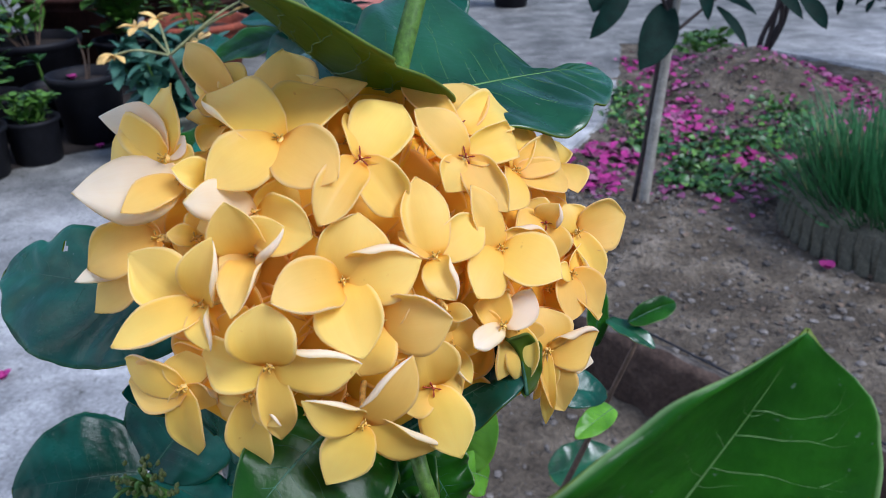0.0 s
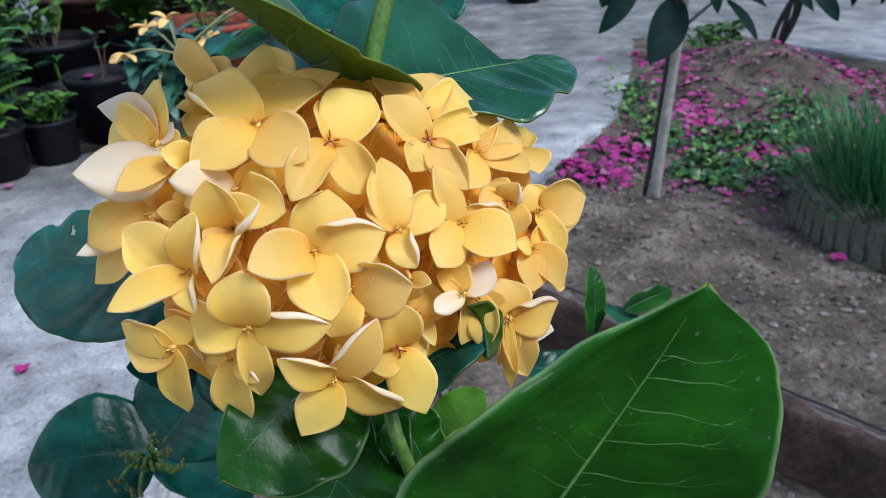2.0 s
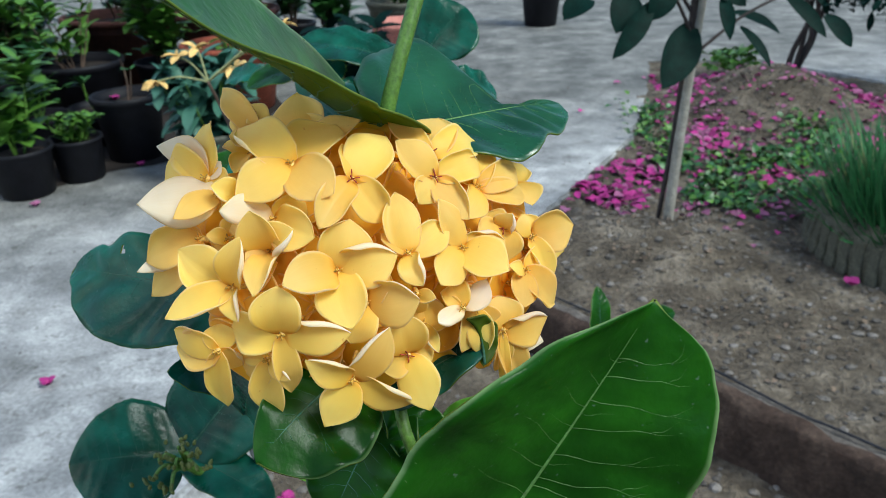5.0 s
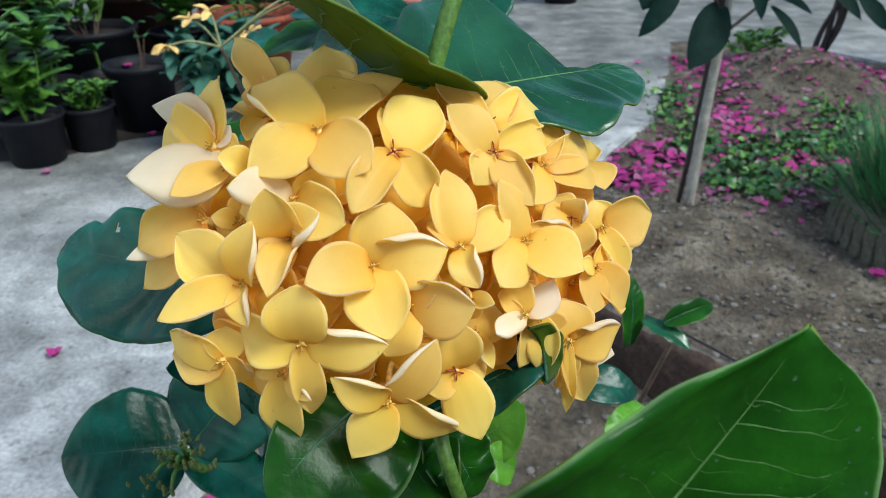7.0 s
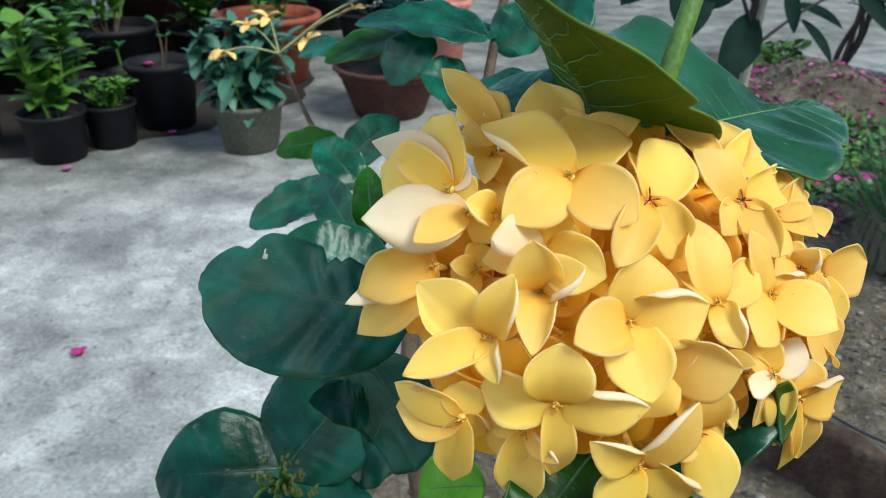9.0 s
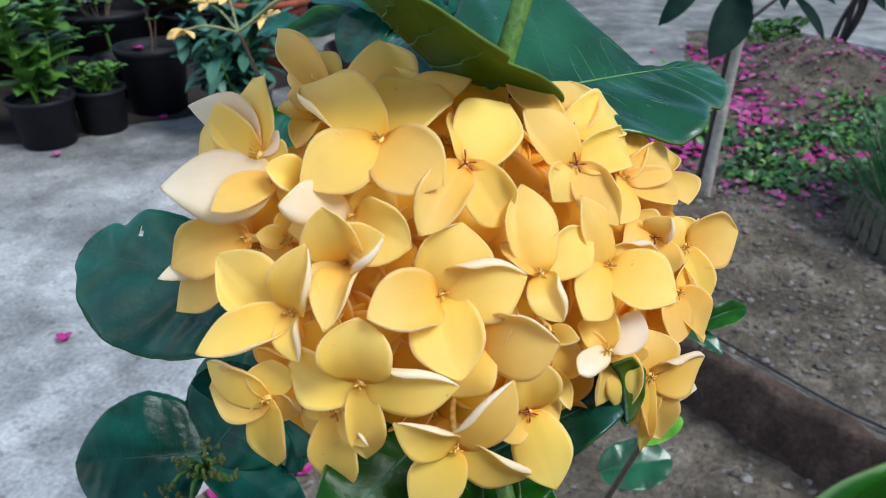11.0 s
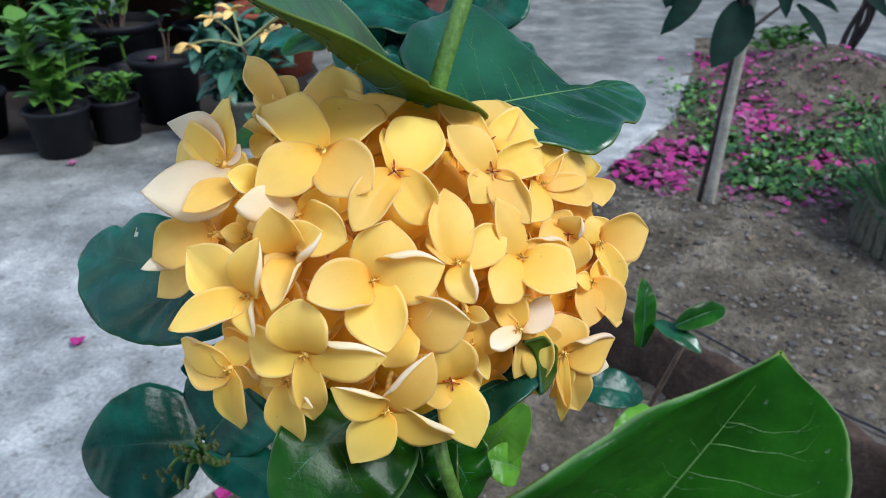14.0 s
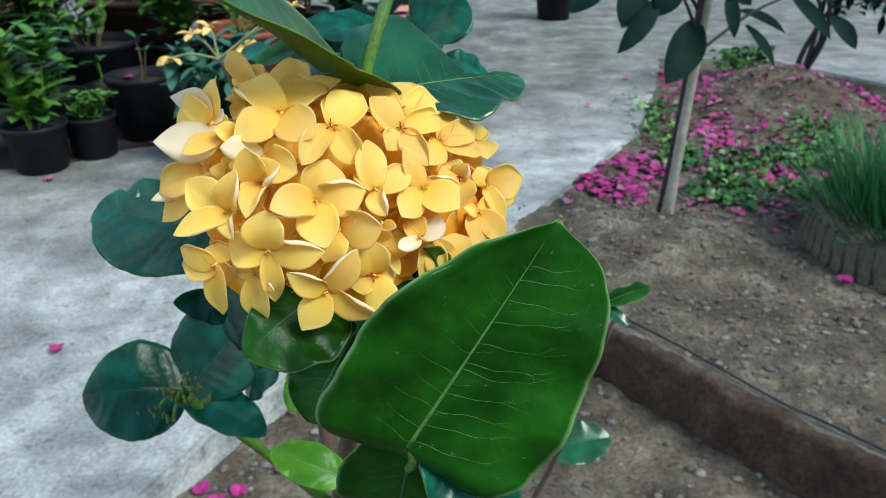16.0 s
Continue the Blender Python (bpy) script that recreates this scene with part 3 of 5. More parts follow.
    if holes:
        gone = {(44, 15), (45, 15), (45, 16)}
        cut, o = set(), nu * nv
        for i, j in gone:
            cut |= {frozenset((i * nv + j, i * nv + j + 1, (i + 1) * nv + j + 1, (i + 1) * nv + j)), frozenset(o + q for q in (i * nv + j, i * nv + j + 1, (i + 1) * nv + j + 1, (i + 1) * nv + j))}
        keep = [k for k, f in enumerate(fs) if frozenset(f) not in cut]
        fs, sl = [fs[k] for k in keep], [sl[k] for k in keep]
    mats = [M_YOUNG if young else M_LEAF if fresh else M_SHINY if shiny else M_OLD, M_UNDER]
    o = np.array(parent.location)
    ob = mesh_object("leaf", [v - b for v in vs], fs, mats, parent, slots=sl, uvs=uv + uv, label=label)
    ob.location = Vector(b - o)
    # midrib, arching side veins, thinner ones between them and links near the margin, all a hair proud of the blade
    k1 = (0.5 + L * 6) * (1.0 if fresh or young else 0.8)
    lines = [tube_data([surf(k / 20, 0) - b + n * 0.0001 for k in range(0, 20)], [0.00075 * (1 - 0.8 * k / 20) * k1 for k in range(20)], 6)]

    def vein(u0, side, v0, v1, lean, wob, r):
        pts = []
        for q in range(11):
            f = q / 10
            pts.append(surf(min(0.985, u0 + lean * f ** 1.15 + wob * math.sin(7 * f + u0 * 40) + wob * 0.6 * math.sin(15 * f)), side * (v0 + (v1 - v0) * f)) - b + n * 0.00022)
        lines.append(tube_data(pts, [r * k1 * (1 - 0.75 * q / 10) for q in range(11)], 4))
        if under:
            lines.append(tube_data([q - n * 0.0008 for q in pts], [r * 1.6 * k1 * (1 - 0.75 * q / 10) for q in range(11)], 4))

    count = 11 if veined else 9
    for side in (-1, 1):
        for k in range(count):
            u0 = 0.03 + 0.80 * (k + 0.3 * rnd.uniform(-1, 1)) / (count - 1)
            lean, wob = rnd.uniform(0.10, 0.17), rnd.choice((-1, 1)) * rnd.uniform(0.004, 0.009)
            reach = rnd.uniform(0.78, 0.94)
            f = rnd.uniform(0.5, 0.68)
            vein(u0, side, 0.0, reach, lean, wob, 0.00012)
            vein(u0 + lean * f ** 1.15 + wob * math.sin(7 * f + u0 * 40) + wob * 0.6 * math.sin(15 * f), side, reach * f, min(0.92, reach * f + 0.26), 0.10, wob * 0.6, 0.00008)
            if k % 2:
                vein(u0 + 0.05, side, 0.0, rnd.uniform(0.2, 0.5), lean * 0.5, -wob, 0.00007)
    lv, lf = merge(lines)
    mesh_object("venation", lv, lf, [M_VEIN if veined or young or under else M_VEIN_DIM], ob)
    return ob


def build_shrub_stems():
    tube("stem", rel([(-0.06, 0.42, -0.10), (-0.075, 0.40, 0.10), (-0.07, 0.31, 0.36), (-0.03, 0.20, 0.55), tuple(CORE)]), [0.011, 0.009, 0.006, 0.004, 0.0026], M_WOOD, shrub)
    tube("flower_stalk", rel([(0.008, 0.135, 0.56), (0.0, 0.118, 0.617), (-0.006, 0.125, 0.637), tuple(CORE)]), [0.0017, 0.0017, 0.0017, 0.0018], M_STEM, shrub)
    tube("shoot", rel([(-0.014, 0.180, 0.63), (-0.0105, 0.156, 0.69), (-0.0089, 0.1530, 0.7050), (-0.0018, 0.1640, 0.7300), (0.0014, 0.1715, 0.7415), (0.008, 0.182, 0.79)]), [0.0022, 0.0022, 0.0021, 0.0020, 0.0019, 0.0017], M_STEM, shrub)
    tube("branch", rel([(-0.068, 0.31, 0.34), (-0.09, 0.34, 0.50), (-0.08, 0.44, 0.585), (-0.0654, 0.5114, 0.60), (-0.0574, 0.5844, 0.65), (-0.04, 0.62, 0.74)]), [0.006, 0.005, 0.0045, 0.004, 0.0035, 0.003], M_WOOD, shrub)
    tube("branch", rel([(-0.07, 0.31, 0.36), (-0.10, 0.25, 0.47), (-0.1235, 0.222, 0.525)]), [0.004, 0.003, 0.002], M_STEM, shrub)
    tube("branch", rel([(-0.06, 0.42, -0.03), (0.07, 0.50, 0.20), (0.1181, 0.4242, 0.4647)]), [0.004, 0.003, 0.0016], M_WOOD, shrub)
    tube("branch", rel([(-0.085, 0.36, 0.50), (-0.15, 0.48, 0.53), (-0.222, 0.598, 0.575), (-0.238, 0.604, 0.612)]), [0.004, 0.003, 0.0018, 0.0013], M_WOOD, shrub)


def build_buds():
    """A young flower head: stalks with small green buds."""
    at = np.array((-0.1218, 0.2193, 0.530))
    rnd = random.Random(11)
    bm = bmesh.new()
    bmesh.ops.create_icosphere(bm, subdivisions=2, radius=1)
    for v in bm.verts:
        v.co = Vector((v.co.x * 0.0009, v.co.y * 0.0009, v.co.z * 0.0013 + (0.0004 if v.co.z > 0.8 else 0)))
    me = bpy.data.meshes.new("bud")
    bm.to_mesh(me)
    bm.free()
    me.materials.append(M_BUD)
    for k in range(7):
        a = k * 2 * math.pi / 7 + rnd.uniform(-0.3, 0.3)
        r = 0.0 if k == 6 else rnd.uniform(0.008, 0.013)
        end = at + np.array((math.cos(a) * r, -0.006 + math.sin(a) * r * 0.75, math.sin(a) * r * 0.5 - 0.001))
        stalk = tube("bud_stalk", rel([at + (0, 0.006, -0.012), (at + end) / 2 + (0, 0, 0.002), end]), [0.0011, 0.0009, 0.0008], M_STEM, shrub)
        for q in range(8):
            bud = new("bud", me)
            bud.parent = stalk
            off = Vector((rnd.gauss(0, 0.0028), rnd.gauss(0, 0.0024), rnd.uniform(0, 0.003)))
            bud.location = Vector(end) - SH + off
            bud.rotation_euler = (rnd.uniform(-0.5, 0.5), rnd.uniform(-0.5, 0.5), 0)


def wilted(base, heads):
    """A spent flower head on long stalks: a few limp pale orange flowers."""
    rnd = random.Random(5)
    for x, y, z in heads:
        b, h = np.array(base), np.array((x, y, z))
        st = tube("flower_stalk", rel([b, b * 0.45 + h * 0.55 + (0, 0, 0.004), h]), [0.0011, 0.0010, 0.0009], M_STRAW, shrub)
        for k in range(4):
            a = k * math.pi / 2 + rnd.uniform(-0.4, 0.4)
            off = (math.cos(a) * 0.013, -0.004 + math.sin(a) * 0.010, rnd.uniform(-0.008, 0.006))
            grid, uv = petal_grid(off, 0.26, (0, -0.4, 1), rnd.uniform(-40, 40), rnd.uniform(-0.6, 0.6), 7, 5)
            pv, pf, ps, _ = shell(grid, 0.0005)
            mesh_object("wilted_petal", [v + (h - np.array(SH)) for v in pv], pf, [M_WILT], st)



HEAD_EYE, HEAD_X, HEAD_Y, HEAD_D = (np.array(v) for v in ((0.0086, -0.0016, 0.7418), (0.995, 0.0992, -0.0078), (-0.0381, 0.4525, 0.891), (-0.0919, 0.8862, -0.454)))


def inner_florets():
    """Flowers deeper in the head that close the gaps between the outer ones."""
    rnd = random.Random(77)
    for k in range(56):
        r, a = math.sqrt((k + 0.5) / 56), k * 2.39996
        x, y = -6 + 39 * r * math.cos(a), 0 + 27 * r * math.sin(a)
        q = (x + 22) ** 2 + (y + 4) ** 2
        dep = 131 + 0.0062 * q + 0.8e-6 * q * q + rnd.uniform(10, 14)
        c = HEAD_EYE + (HEAD_X * x + HEAD_Y * y + HEAD_D * dep) / 1000
        n = unit(HEAD_X * (x + 15) / 60 + HEAD_Y * y / 50 - HEAD_D)
        s = unit(np.cross(n, (0.1, 0.2, 1)))
        t = np.cross(n, s)
        spin = rnd.uniform(0, 1.57)
        pet = []
        for j in range(4):
            b = spin + j * math.pi / 2 + rnd.uniform(-0.15, 0.15)
            v = (s * math.cos(b) + t * math.sin(b)) * rnd.uniform(11, 14) + n * rnd.uniform(-3, 1)
            pet.append((*v, rnd.uniform(0.40, 0.48), rnd.uniform(-12, 12), 0, 2.0))
        floret(tuple(c), tuple(n), *pet, inner=True)


build_shrub_stems()
build_buds()
inner_florets()
wilted((-0.238, 0.604, 0.612), ((-0.2669, 0.6163, 0.632), (-0.285, 0.605, 0.612), (-0.2176, 0.6198, 0.621), (-0.1818, 0.6357, 0.6445), (-0.172, 0.63, 0.655), (-0.25, 0.62, 0.638)))

# the round flower head, floret by floret
floret((-0.0264, 0.1234, 0.7003), (-0.03, -0.65, 0.76),
       (-16.1, 12.7, 4.4, 0.30, 0, -0.4, 1.6),
       (7.3, 15.4, 4.6, 0.38, 0, 0, 2.3),
       (10.6, -7.4, -4.1, 0.42, 0, 0, 2.2),
       (-11.1, -8.0, -5.1, 0.36, 0, 0.2, 2.0))
floret((-0.0132, 0.1236, 0.6967), (0.25, -0.74, 0.62),
       (6.3, 13.0, 5.9, 0.36, 0, 0, 1.8),
       (6.9, 0.1, -10.4, 0.39, 0, 0, 1.8),
       (-5.5, -11.5, -7.1, 0.29, 0, 0, 2.2),
       (-3.3, 7.3, 6.0, 0.27, 20, 0, 1.5), red=True)
floret((0.0028, 0.1410, 0.6968), (0.30, -0.57, 0.76),
       (10.5, 12.7, -0.9, 0.31, 0, 0, 2.0),
       (-11.0, 6.4, 6.9, 0.25, 0, 0.3, 1.6),
       (0.8, 14.8, 4.9, 0.38, 0, 0, 2.3), red=True)
floret((0.0045, 0.1326, 0.6938), (0.32, -0.73, 0.61),
       (-9.1, 2.8, 8.3, 0.35, 0, -0.35, 1.7),
       (9.7, 13.1, -0.5, 0.27, 0, -0.3, 2.6),
       (-3.4, -4.5, -4.8, 0.51, 0, 0.3, 1.5),
       (8.0, -2.3, -9.6, 0.35, 0, -0.45, 1.5), red=True)
floret((0.0111, 0.1266, 0.6784), (0.39, -0.69, 0.61),
       (-5.5, 1.7, 11.9, 0.28, 0, -0.35, 1.5),
       (10.0, 9.1, -2.0, 0.36, 0, -0.7, 2.0),
       (11.0, -4.6, -3.4, 0.45, 0, 0, 1.6),
       (-4.3, -11.5, -3.7, 0.32, 0, 0, 2.6))
floret((-0.0005, 0.1175, 0.6813), (0.14, -0.80, 0.58),
       (-3.7, 9.4, 11.1, 0.29, 0, -0.3, 1.8),
       (8.2, 11.1, 2.7, 0.28, 0, 0, 1.5),
       (3.7, -5.8, -5.0, 0.42, 0, -0.6, 2.4),
       (-6.5, 4.3, 2.9, 0.41, 40, 0.5, 1.7))
floret((-0.0156, 0.1123, 0.6795), (0.18, -0.86, 0.47),
       (2.6, 4.6, 10.4, 0.53, 0, -0.4, 2.2),
       (13.0, 2.2, 3.0, 0.44, 0, -0.6, 2.0),
       (4.1, -8.9, -9.5, 0.42, 0, 0, 1.8),
       (-9.5, -10.2, 1.7, 0.38, 0, -0.4, 2.2))
floret((-0.0093, 0.1101, 0.6728), (-0.05, -0.86, 0.50),
       (12.1, -1.9, 2.0, 0.46, 0, -0.4, 2.2),
       (-3.5, -3.6, -8.4, 0.49, 0, 0, 2.0),
       (4.7, 4.9, 4.6, 0.53, 0, 0, 2.0),
       (-8.0, -0.4, -2.6, 0.44, 0, 0, 2.0))
floret((-0.0304, 0.1138, 0.6835), (-0.01, -0.90, 0.44),
       (-2.1, -4.6, 11.4, 0.37, 0, 0.2, 2.2),
       (6.6, -4.0, 7.1, 0.44, 0, 0.7, 2.2),
       (-1.0, -12.4, -4.8, 0.29, 0, -0.3, 1.6),
       (-4.4, -5.2, -0.4, 0.50, 0, 0, 2.0))
floret((-0.0385, 0.1083, 0.6771), (-0.19, -0.89, 0.42),
       (-12.8, 4.4, 7.0, 0.35, 0, -0.35, 1.7),
       (3.5, -0.3, 12.3, 0.33, 0, 0.45, 1.6),
       (-13.5, -6.1, -4.6, 0.26, 0, -0.4, 1.6),
       (2.0, -4.9, -5.9, 0.35, 0, -0.8, 1.7))
floret((-0.0010, 0.1122, 0.6580), (0.29, -0.92, 0.26),
       (5.3, -5.6, -11.4, 0.35, 0, 0, 1.7),
       (-1.0, -1.0, 11.4, 0.47, 0, 0, 2.2),
       (-6.2, -2.7, -2.3, 0.57, 0, 0, 2.0),
       (5.9, 4.9, -0.3, 0.40, 0, 0, 1.8), red=True)
floret((-0.0123, 0.1030, 0.6573), (0.22, -0.97, 0.14),
       (-9.0, -3.8, 7.3, 0.32, 0, 0.45, 1.6),
       (8.6, 2.5, 12.0, 0.30, 0, -0.55, 1.9),
       (12.9, 6.2, -10.4, 0.24, 0, -0.55, 1.6),
       (-6.3, -4.3, -9.9, 0.37, 0, 0, 1.45))
floret((-0.0269, 0.1031, 0.6687), (-0.10, -0.98, 0.20),
       (15.0, 0.4, 0.3, 0.33, 0, -0.6, 1.9),
       (-12.6, 4.0, -0.8, 0.39, 0, 0, 2.2),
       (0.0, 0.6, 11.4, 0.51, 0, 0, 2.4),
       (0.4, -0.3, -15.1, 0.21, 0, 0, 1.8))
floret((-0.0313, 0.1048, 0.6610), (-0.25, -0.95, 0.20),
       (0.2, -1.1, -15.9, 0.28, 0, 0, 1.5),
       (5.6, -4.1, -2.8, 0.29, 0, -0.9, 1.6),
       (-6.2, 1.7, -5.7, 0.53, 0, 0, 2.1),
       (-6.9, 3.3, 2.4, 0.42, 0, 0, 2.0))
floret((-0.0423, 0.1040, 0.6634), (-0.09, -0.96, 0.27),
       (-12.1, 5.2, -2.8, 0.36, 0, 0, 1.7),
       (-1.5, 3.2, -17.6, 0.20, 0, 0, 1.6),
       (3.9, 2.6, -5.5, 0.55, 0, -0.55, 1.5),
       (-12.6, 6.6, 1.1, 0.28, 0, 0.4, 1.7),
       (-0.2, 4.2, 4.5, 0.61, 0, 0, 2))
floret((-0.0434, 0.1213, 0.6936), (-0.19, -0.83, 0.52),
       (-18.1, -3.0, -0.9, 0.36, 195, 0.25, 1.5),
       (-8.7, -6.4, -3.0, 0.29, 0, 0, 1.6))
floret((-0.0469, 0.1246, 0.6966), (-0.29, -0.86, 0.42),
       (-15.9, 10.8, 4.1, 0.28, 165, 0.3, 1.5),
       (-14.3, 10.5, -0.7, 0.36, 0, 0, 1.5),
       (-5.2, 15.8, 8.1, 0.39, 0, 0, 1.6),
       (3.2, 1.4, 3.5, 0.38, 180, 0.2, 1.8),
       (4.6, 0.1, -2.1, 0.72, 0, 0, 2))
floret((-0.0396, 0.1412, 0.7018), (-0.04, -0.56, 0.83),
       (-12.7, 15.0, 8.1, 0.17, 0, 0.3, 1.1),
       (1.7, 4.3, 2.7, 0.72, 0, 0, 2.0),
       (-7.0, -0.3, -0.2, 0.72, 0, -0.35, 1.8),
       (-7.2, 11.9, 3.6, 0.35, 0, 0, 1.7))
floret((-0.0402, 0.1371, 0.6983), (-0.02, -0.53, 0.85),
       (-0.9, -10.7, -1.1, 0.28, 0, 0, 1.6),
       (7.0, -4.5, -2.9, 0.41, 0, 0, 2.0),
       (-8.0, 5.9, 1.3, 0.38, 0, 0, 2.0))
floret((-0.0277, 0.1382, 0.6995), (0.02, -0.61, 0.79),
       (-4.5, 16.4, 9.3, 0.33, 0, 0, 1.3),
       (-3.4, 8.5, 6.0, 0.65, 0, 0, 1.9),
       (14.0, 2.5, 6.0, 0.30, 0, 0, 1.6),
       (3.8, 8.0, 4.2, 0.44, 0, 0, 2.0))
floret((-0.0302, 0.1170, 0.6897), (0.09, -0.88, 0.46),
       (-8.7, -7.9, 5.3, 0.32, 182, 0.5, 1.9),
       (10.1, -4.4, -2.2, 0.49, 0, 0, 2.0),
       (5.9, 6.3, 1.3, 0.50, 0, 0, 2.0),
       (-10.2, -0.5, -2.7, 0.29, 0, 0, 2.0))
floret((-0.0388, 0.1220, 0.6934), (0.25, -0.83, 0.50),
       (-5.0, -3.5, 3.7, 0.47, 0, -0.45, 1.7),
       (-2.6, 10.3, 1.9, 0.31, 0, 0, 2.0),
       (-3.8, 0.6, -5.7, 0.41, 0, 0, 2.0))
floret((-0.0489, 0.1201, 0.6834), (-0.21, -0.85, 0.48),
       (-16.4, -1.4, -8.2, 0.18, 178, 0.4, 1.6),
       (-14.2, -0.2, -6.1, 0.33, 0, 0, 1.6),
       (-14.6, -0.6, -15.0, 0.24, 0, 0, 1.6),
       (-6.8, 4.6, 0.5, 0.35, 0, 0, 1.7))
floret((-0.0417, 0.1188, 0.6840), (0.13, -0.93, 0.35),
       (-4.3, -2.1, 1.9, 0.42, 0, 0, 1.6),
       (-3.2, -0.5, -3.5, 0.66, 0, 0, 2.0),
       (1.4, 3.7, 3.2, 0.63, 0, 0, 2.0))
floret((0.0142, 0.1429, 0.6874), (0.55, -0.61, 0.57),
       (1.9, 12.9, 6.6, 0.22, 0, 0.3, 1.5),
       (9.7, 13.3, -0.1, 0.25, 0, -0.2, 2.4),
       (12.2, 10.3, -6.6, 0.23, 0, 0, 1.6),
       (-2.0, -11.9, -3.3, 0.32, 0, 0.3, 1.7))
floret((0.0206, 0.1408, 0.6771), (0.20, -0.84, 0.50),
       (2.3, -1.1, 4.8, 0.68, 0, 0.85, 1.7),
       (-6.3, -5.7, 0.4, 0.49, 0, 0, 2.0),
       (0.9, -4.1, -6.9, 0.58, 0, 0, 2.0),
       (-4.5, 2.0, 3.5, 0.59, 0, 0, 1.8), red=True)
floret((0.0228, 0.1609, 0.6823), (0.52, -0.44, 0.74),
       (5.3, -10.0, -2.7, 0.46, 0, 0, 1.7),
       (3.0, 8.3, 2.3, 0.40, 0, 0, 2.0),
       (-4.1, 1.3, 4.4, 0.72, 0, 0, 2.0))
floret((0.0281, 0.1476, 0.6721), (0.43, -0.85, 0.30),
       (11.3, 6.4, 0.7, 0.45, 0, -0.2, 1.6),
       (9.3, 9.0, -8.6, 0.30, 0, 0, 1.5),
       (5.0, -2.2, -13.3, 0.25, 0, 0.5, 1.5),
       (-2.7, 2.1, 5.4, 0.55, 0, 0, 2.0))
floret((0.0262, 0.1399, 0.6661), (0.66, -0.65, 0.38),
       (8.5, 6.5, -13.4, 0.30, 0, 0.2, 1.7),
       (-0.2, -6.5, -7.4, 0.49, 0, 0, 1.7),
       (-4.1, -4.9, 3.7, 0.27, 20, 0, 1.8),
       (4.8, 10.9, -0.2, 0.33, 0, 0, 1.8))
floret((0.0209, 0.1268, 0.6561), (0.33, -0.92, 0.19),
       (11.3, 8.4, -0.9, 0.41, 0, -1.1, 1.6),
       (10.3, 6.1, -7.0, 0.31, 165, 0.2, 1.6),
       (4.8, 3.5, -17.7, 0.23, 0, 0.25, 1.4),
       (-2.0, 0.8, -12.7, 0.22, 0, 0.3, 1.7),
       (0.9, 2.4, -20.2, 0.08, 0, 0, 1.4),
       (-1.4, 4.3, 7.2, 0.65, 0, 0, 2.2))
floret((0.0115, 0.1178, 0.6673), (-0.03, -0.74, 0.67),
       (-5.1, -6.8, 0.1, 0.29, 180, 0.5, 2.2),
       (5.4, 5.9, 4.4, 0.38, 180, 0.4, 2.4),
       (-2.9, 6.1, 3.0, 0.53, 0, 0, 2.0),
       (-3.4, 1.5, -1.6, 0.72, 0, 0, 2.2))
floret((0.0140, 0.1233, 0.6641), (0.46, -0.85, 0.27),
       (1.9, -1.7, -12.5, 0.29, 0, -0.4, 1.6),
       (-3.0, -3.8, -10.0, 0.36, 0, 0.4, 1.8),
       (6.2, 5.7, -8.0, 0.23, 0, 0, 1.8))
floret((0.0020, 0.1177, 0.6630), (0.38, -0.79, 0.48),
       (4.0, -3.8, -5.4, 0.27, 10, 0.6, 1.5),
       (5.4, 4.7, 1.4, 0.54, 0, 0, 2.2),
       (-2.2, 0.1, 2.8, 0.72, 0, 0, 2.0))
floret((0.0015, 0.1149, 0.6725), (0.16, -0.92, 0.37),
       (4.5, -3.4, 0.9, 0.32, 0, 0.5, 1.7),
       (-0.6, 2.7, -6.6, 0.35, 0, 0, 2.0))

# leaves
leaf((0.0138, 0.0719, 0.6333), (0.0465, 0.0815, 0.6902), (-0.03, -0.98, 0.19), 0.03, lobe=.17, fold=(30, -4), cup=-.25, rise=.6, wave=.0012, bulge=.0008, ragged=.012, lip=.002, veined=True, fresh=True,
     profile=(((-.17, .10), (-.05, .35), (.05, .41), (.2, .42), (.35, .435), (.45, .455), (.58, .44), (.67, .40), (.74, .325), (.83, .285), (.91, .165), (.97, .06), (1, .01)),
              ((-.17, .05), (-.08, .30), (.09, .452), (.29, .465), (.49, .432), (.66, .388), (.83, .322), (.93, .23), (.98, .13), (1, .05))), label="large glossy dark green ixora leaf with pale veins")
leaf((-0.0613, 0.1657, 0.642), (-0.1236, 0.1814, 0.6434), (-0.02, -0.63, 0.78), (0.0285, 0.0185), fold=(8, 12), wave=.0012, shape=.45, holes=True, relief=.006, peak=(.5, .62), ragged=.015, bites=((.80, 1, .22, .05), (.40, 1, .30, .03), (.34, 1, .2, .02), (.93, 0, .25, .04)), label="dark green ixora leaf with insect holes")
leaf((-0.1289, 0.236, 0.5182), (-0.1746, 0.2179, 0.5248), (-0.02, -0.6, 0.8), (0.033, 0.032), fold=(10, 12), wave=.0004, ragged=.02, shape=.42)
leaf((-0.1274, 0.2361, 0.5182), (-0.0943, 0.2669, 0.5517), (0.15, -0.55, 0.82), (0.034, 0.032), fold=(10, 8), wave=.0004, ragged=.02, shape=.45)
leaf((-0.131, 0.2392, 0.5138), (-0.0804, 0.2145, 0.5102), (0.12, -0.35, 0.93), 0.016, fold=(6, 10), wave=.0012, shape=.5)
leaf((-0.0762, 0.1803, 0.5995), (-0.0900, 0.1670, 0.6130), (0.07, -0.59, 0.8), 0.009, fold=(8, 8), wave=.0006, shape=.5)
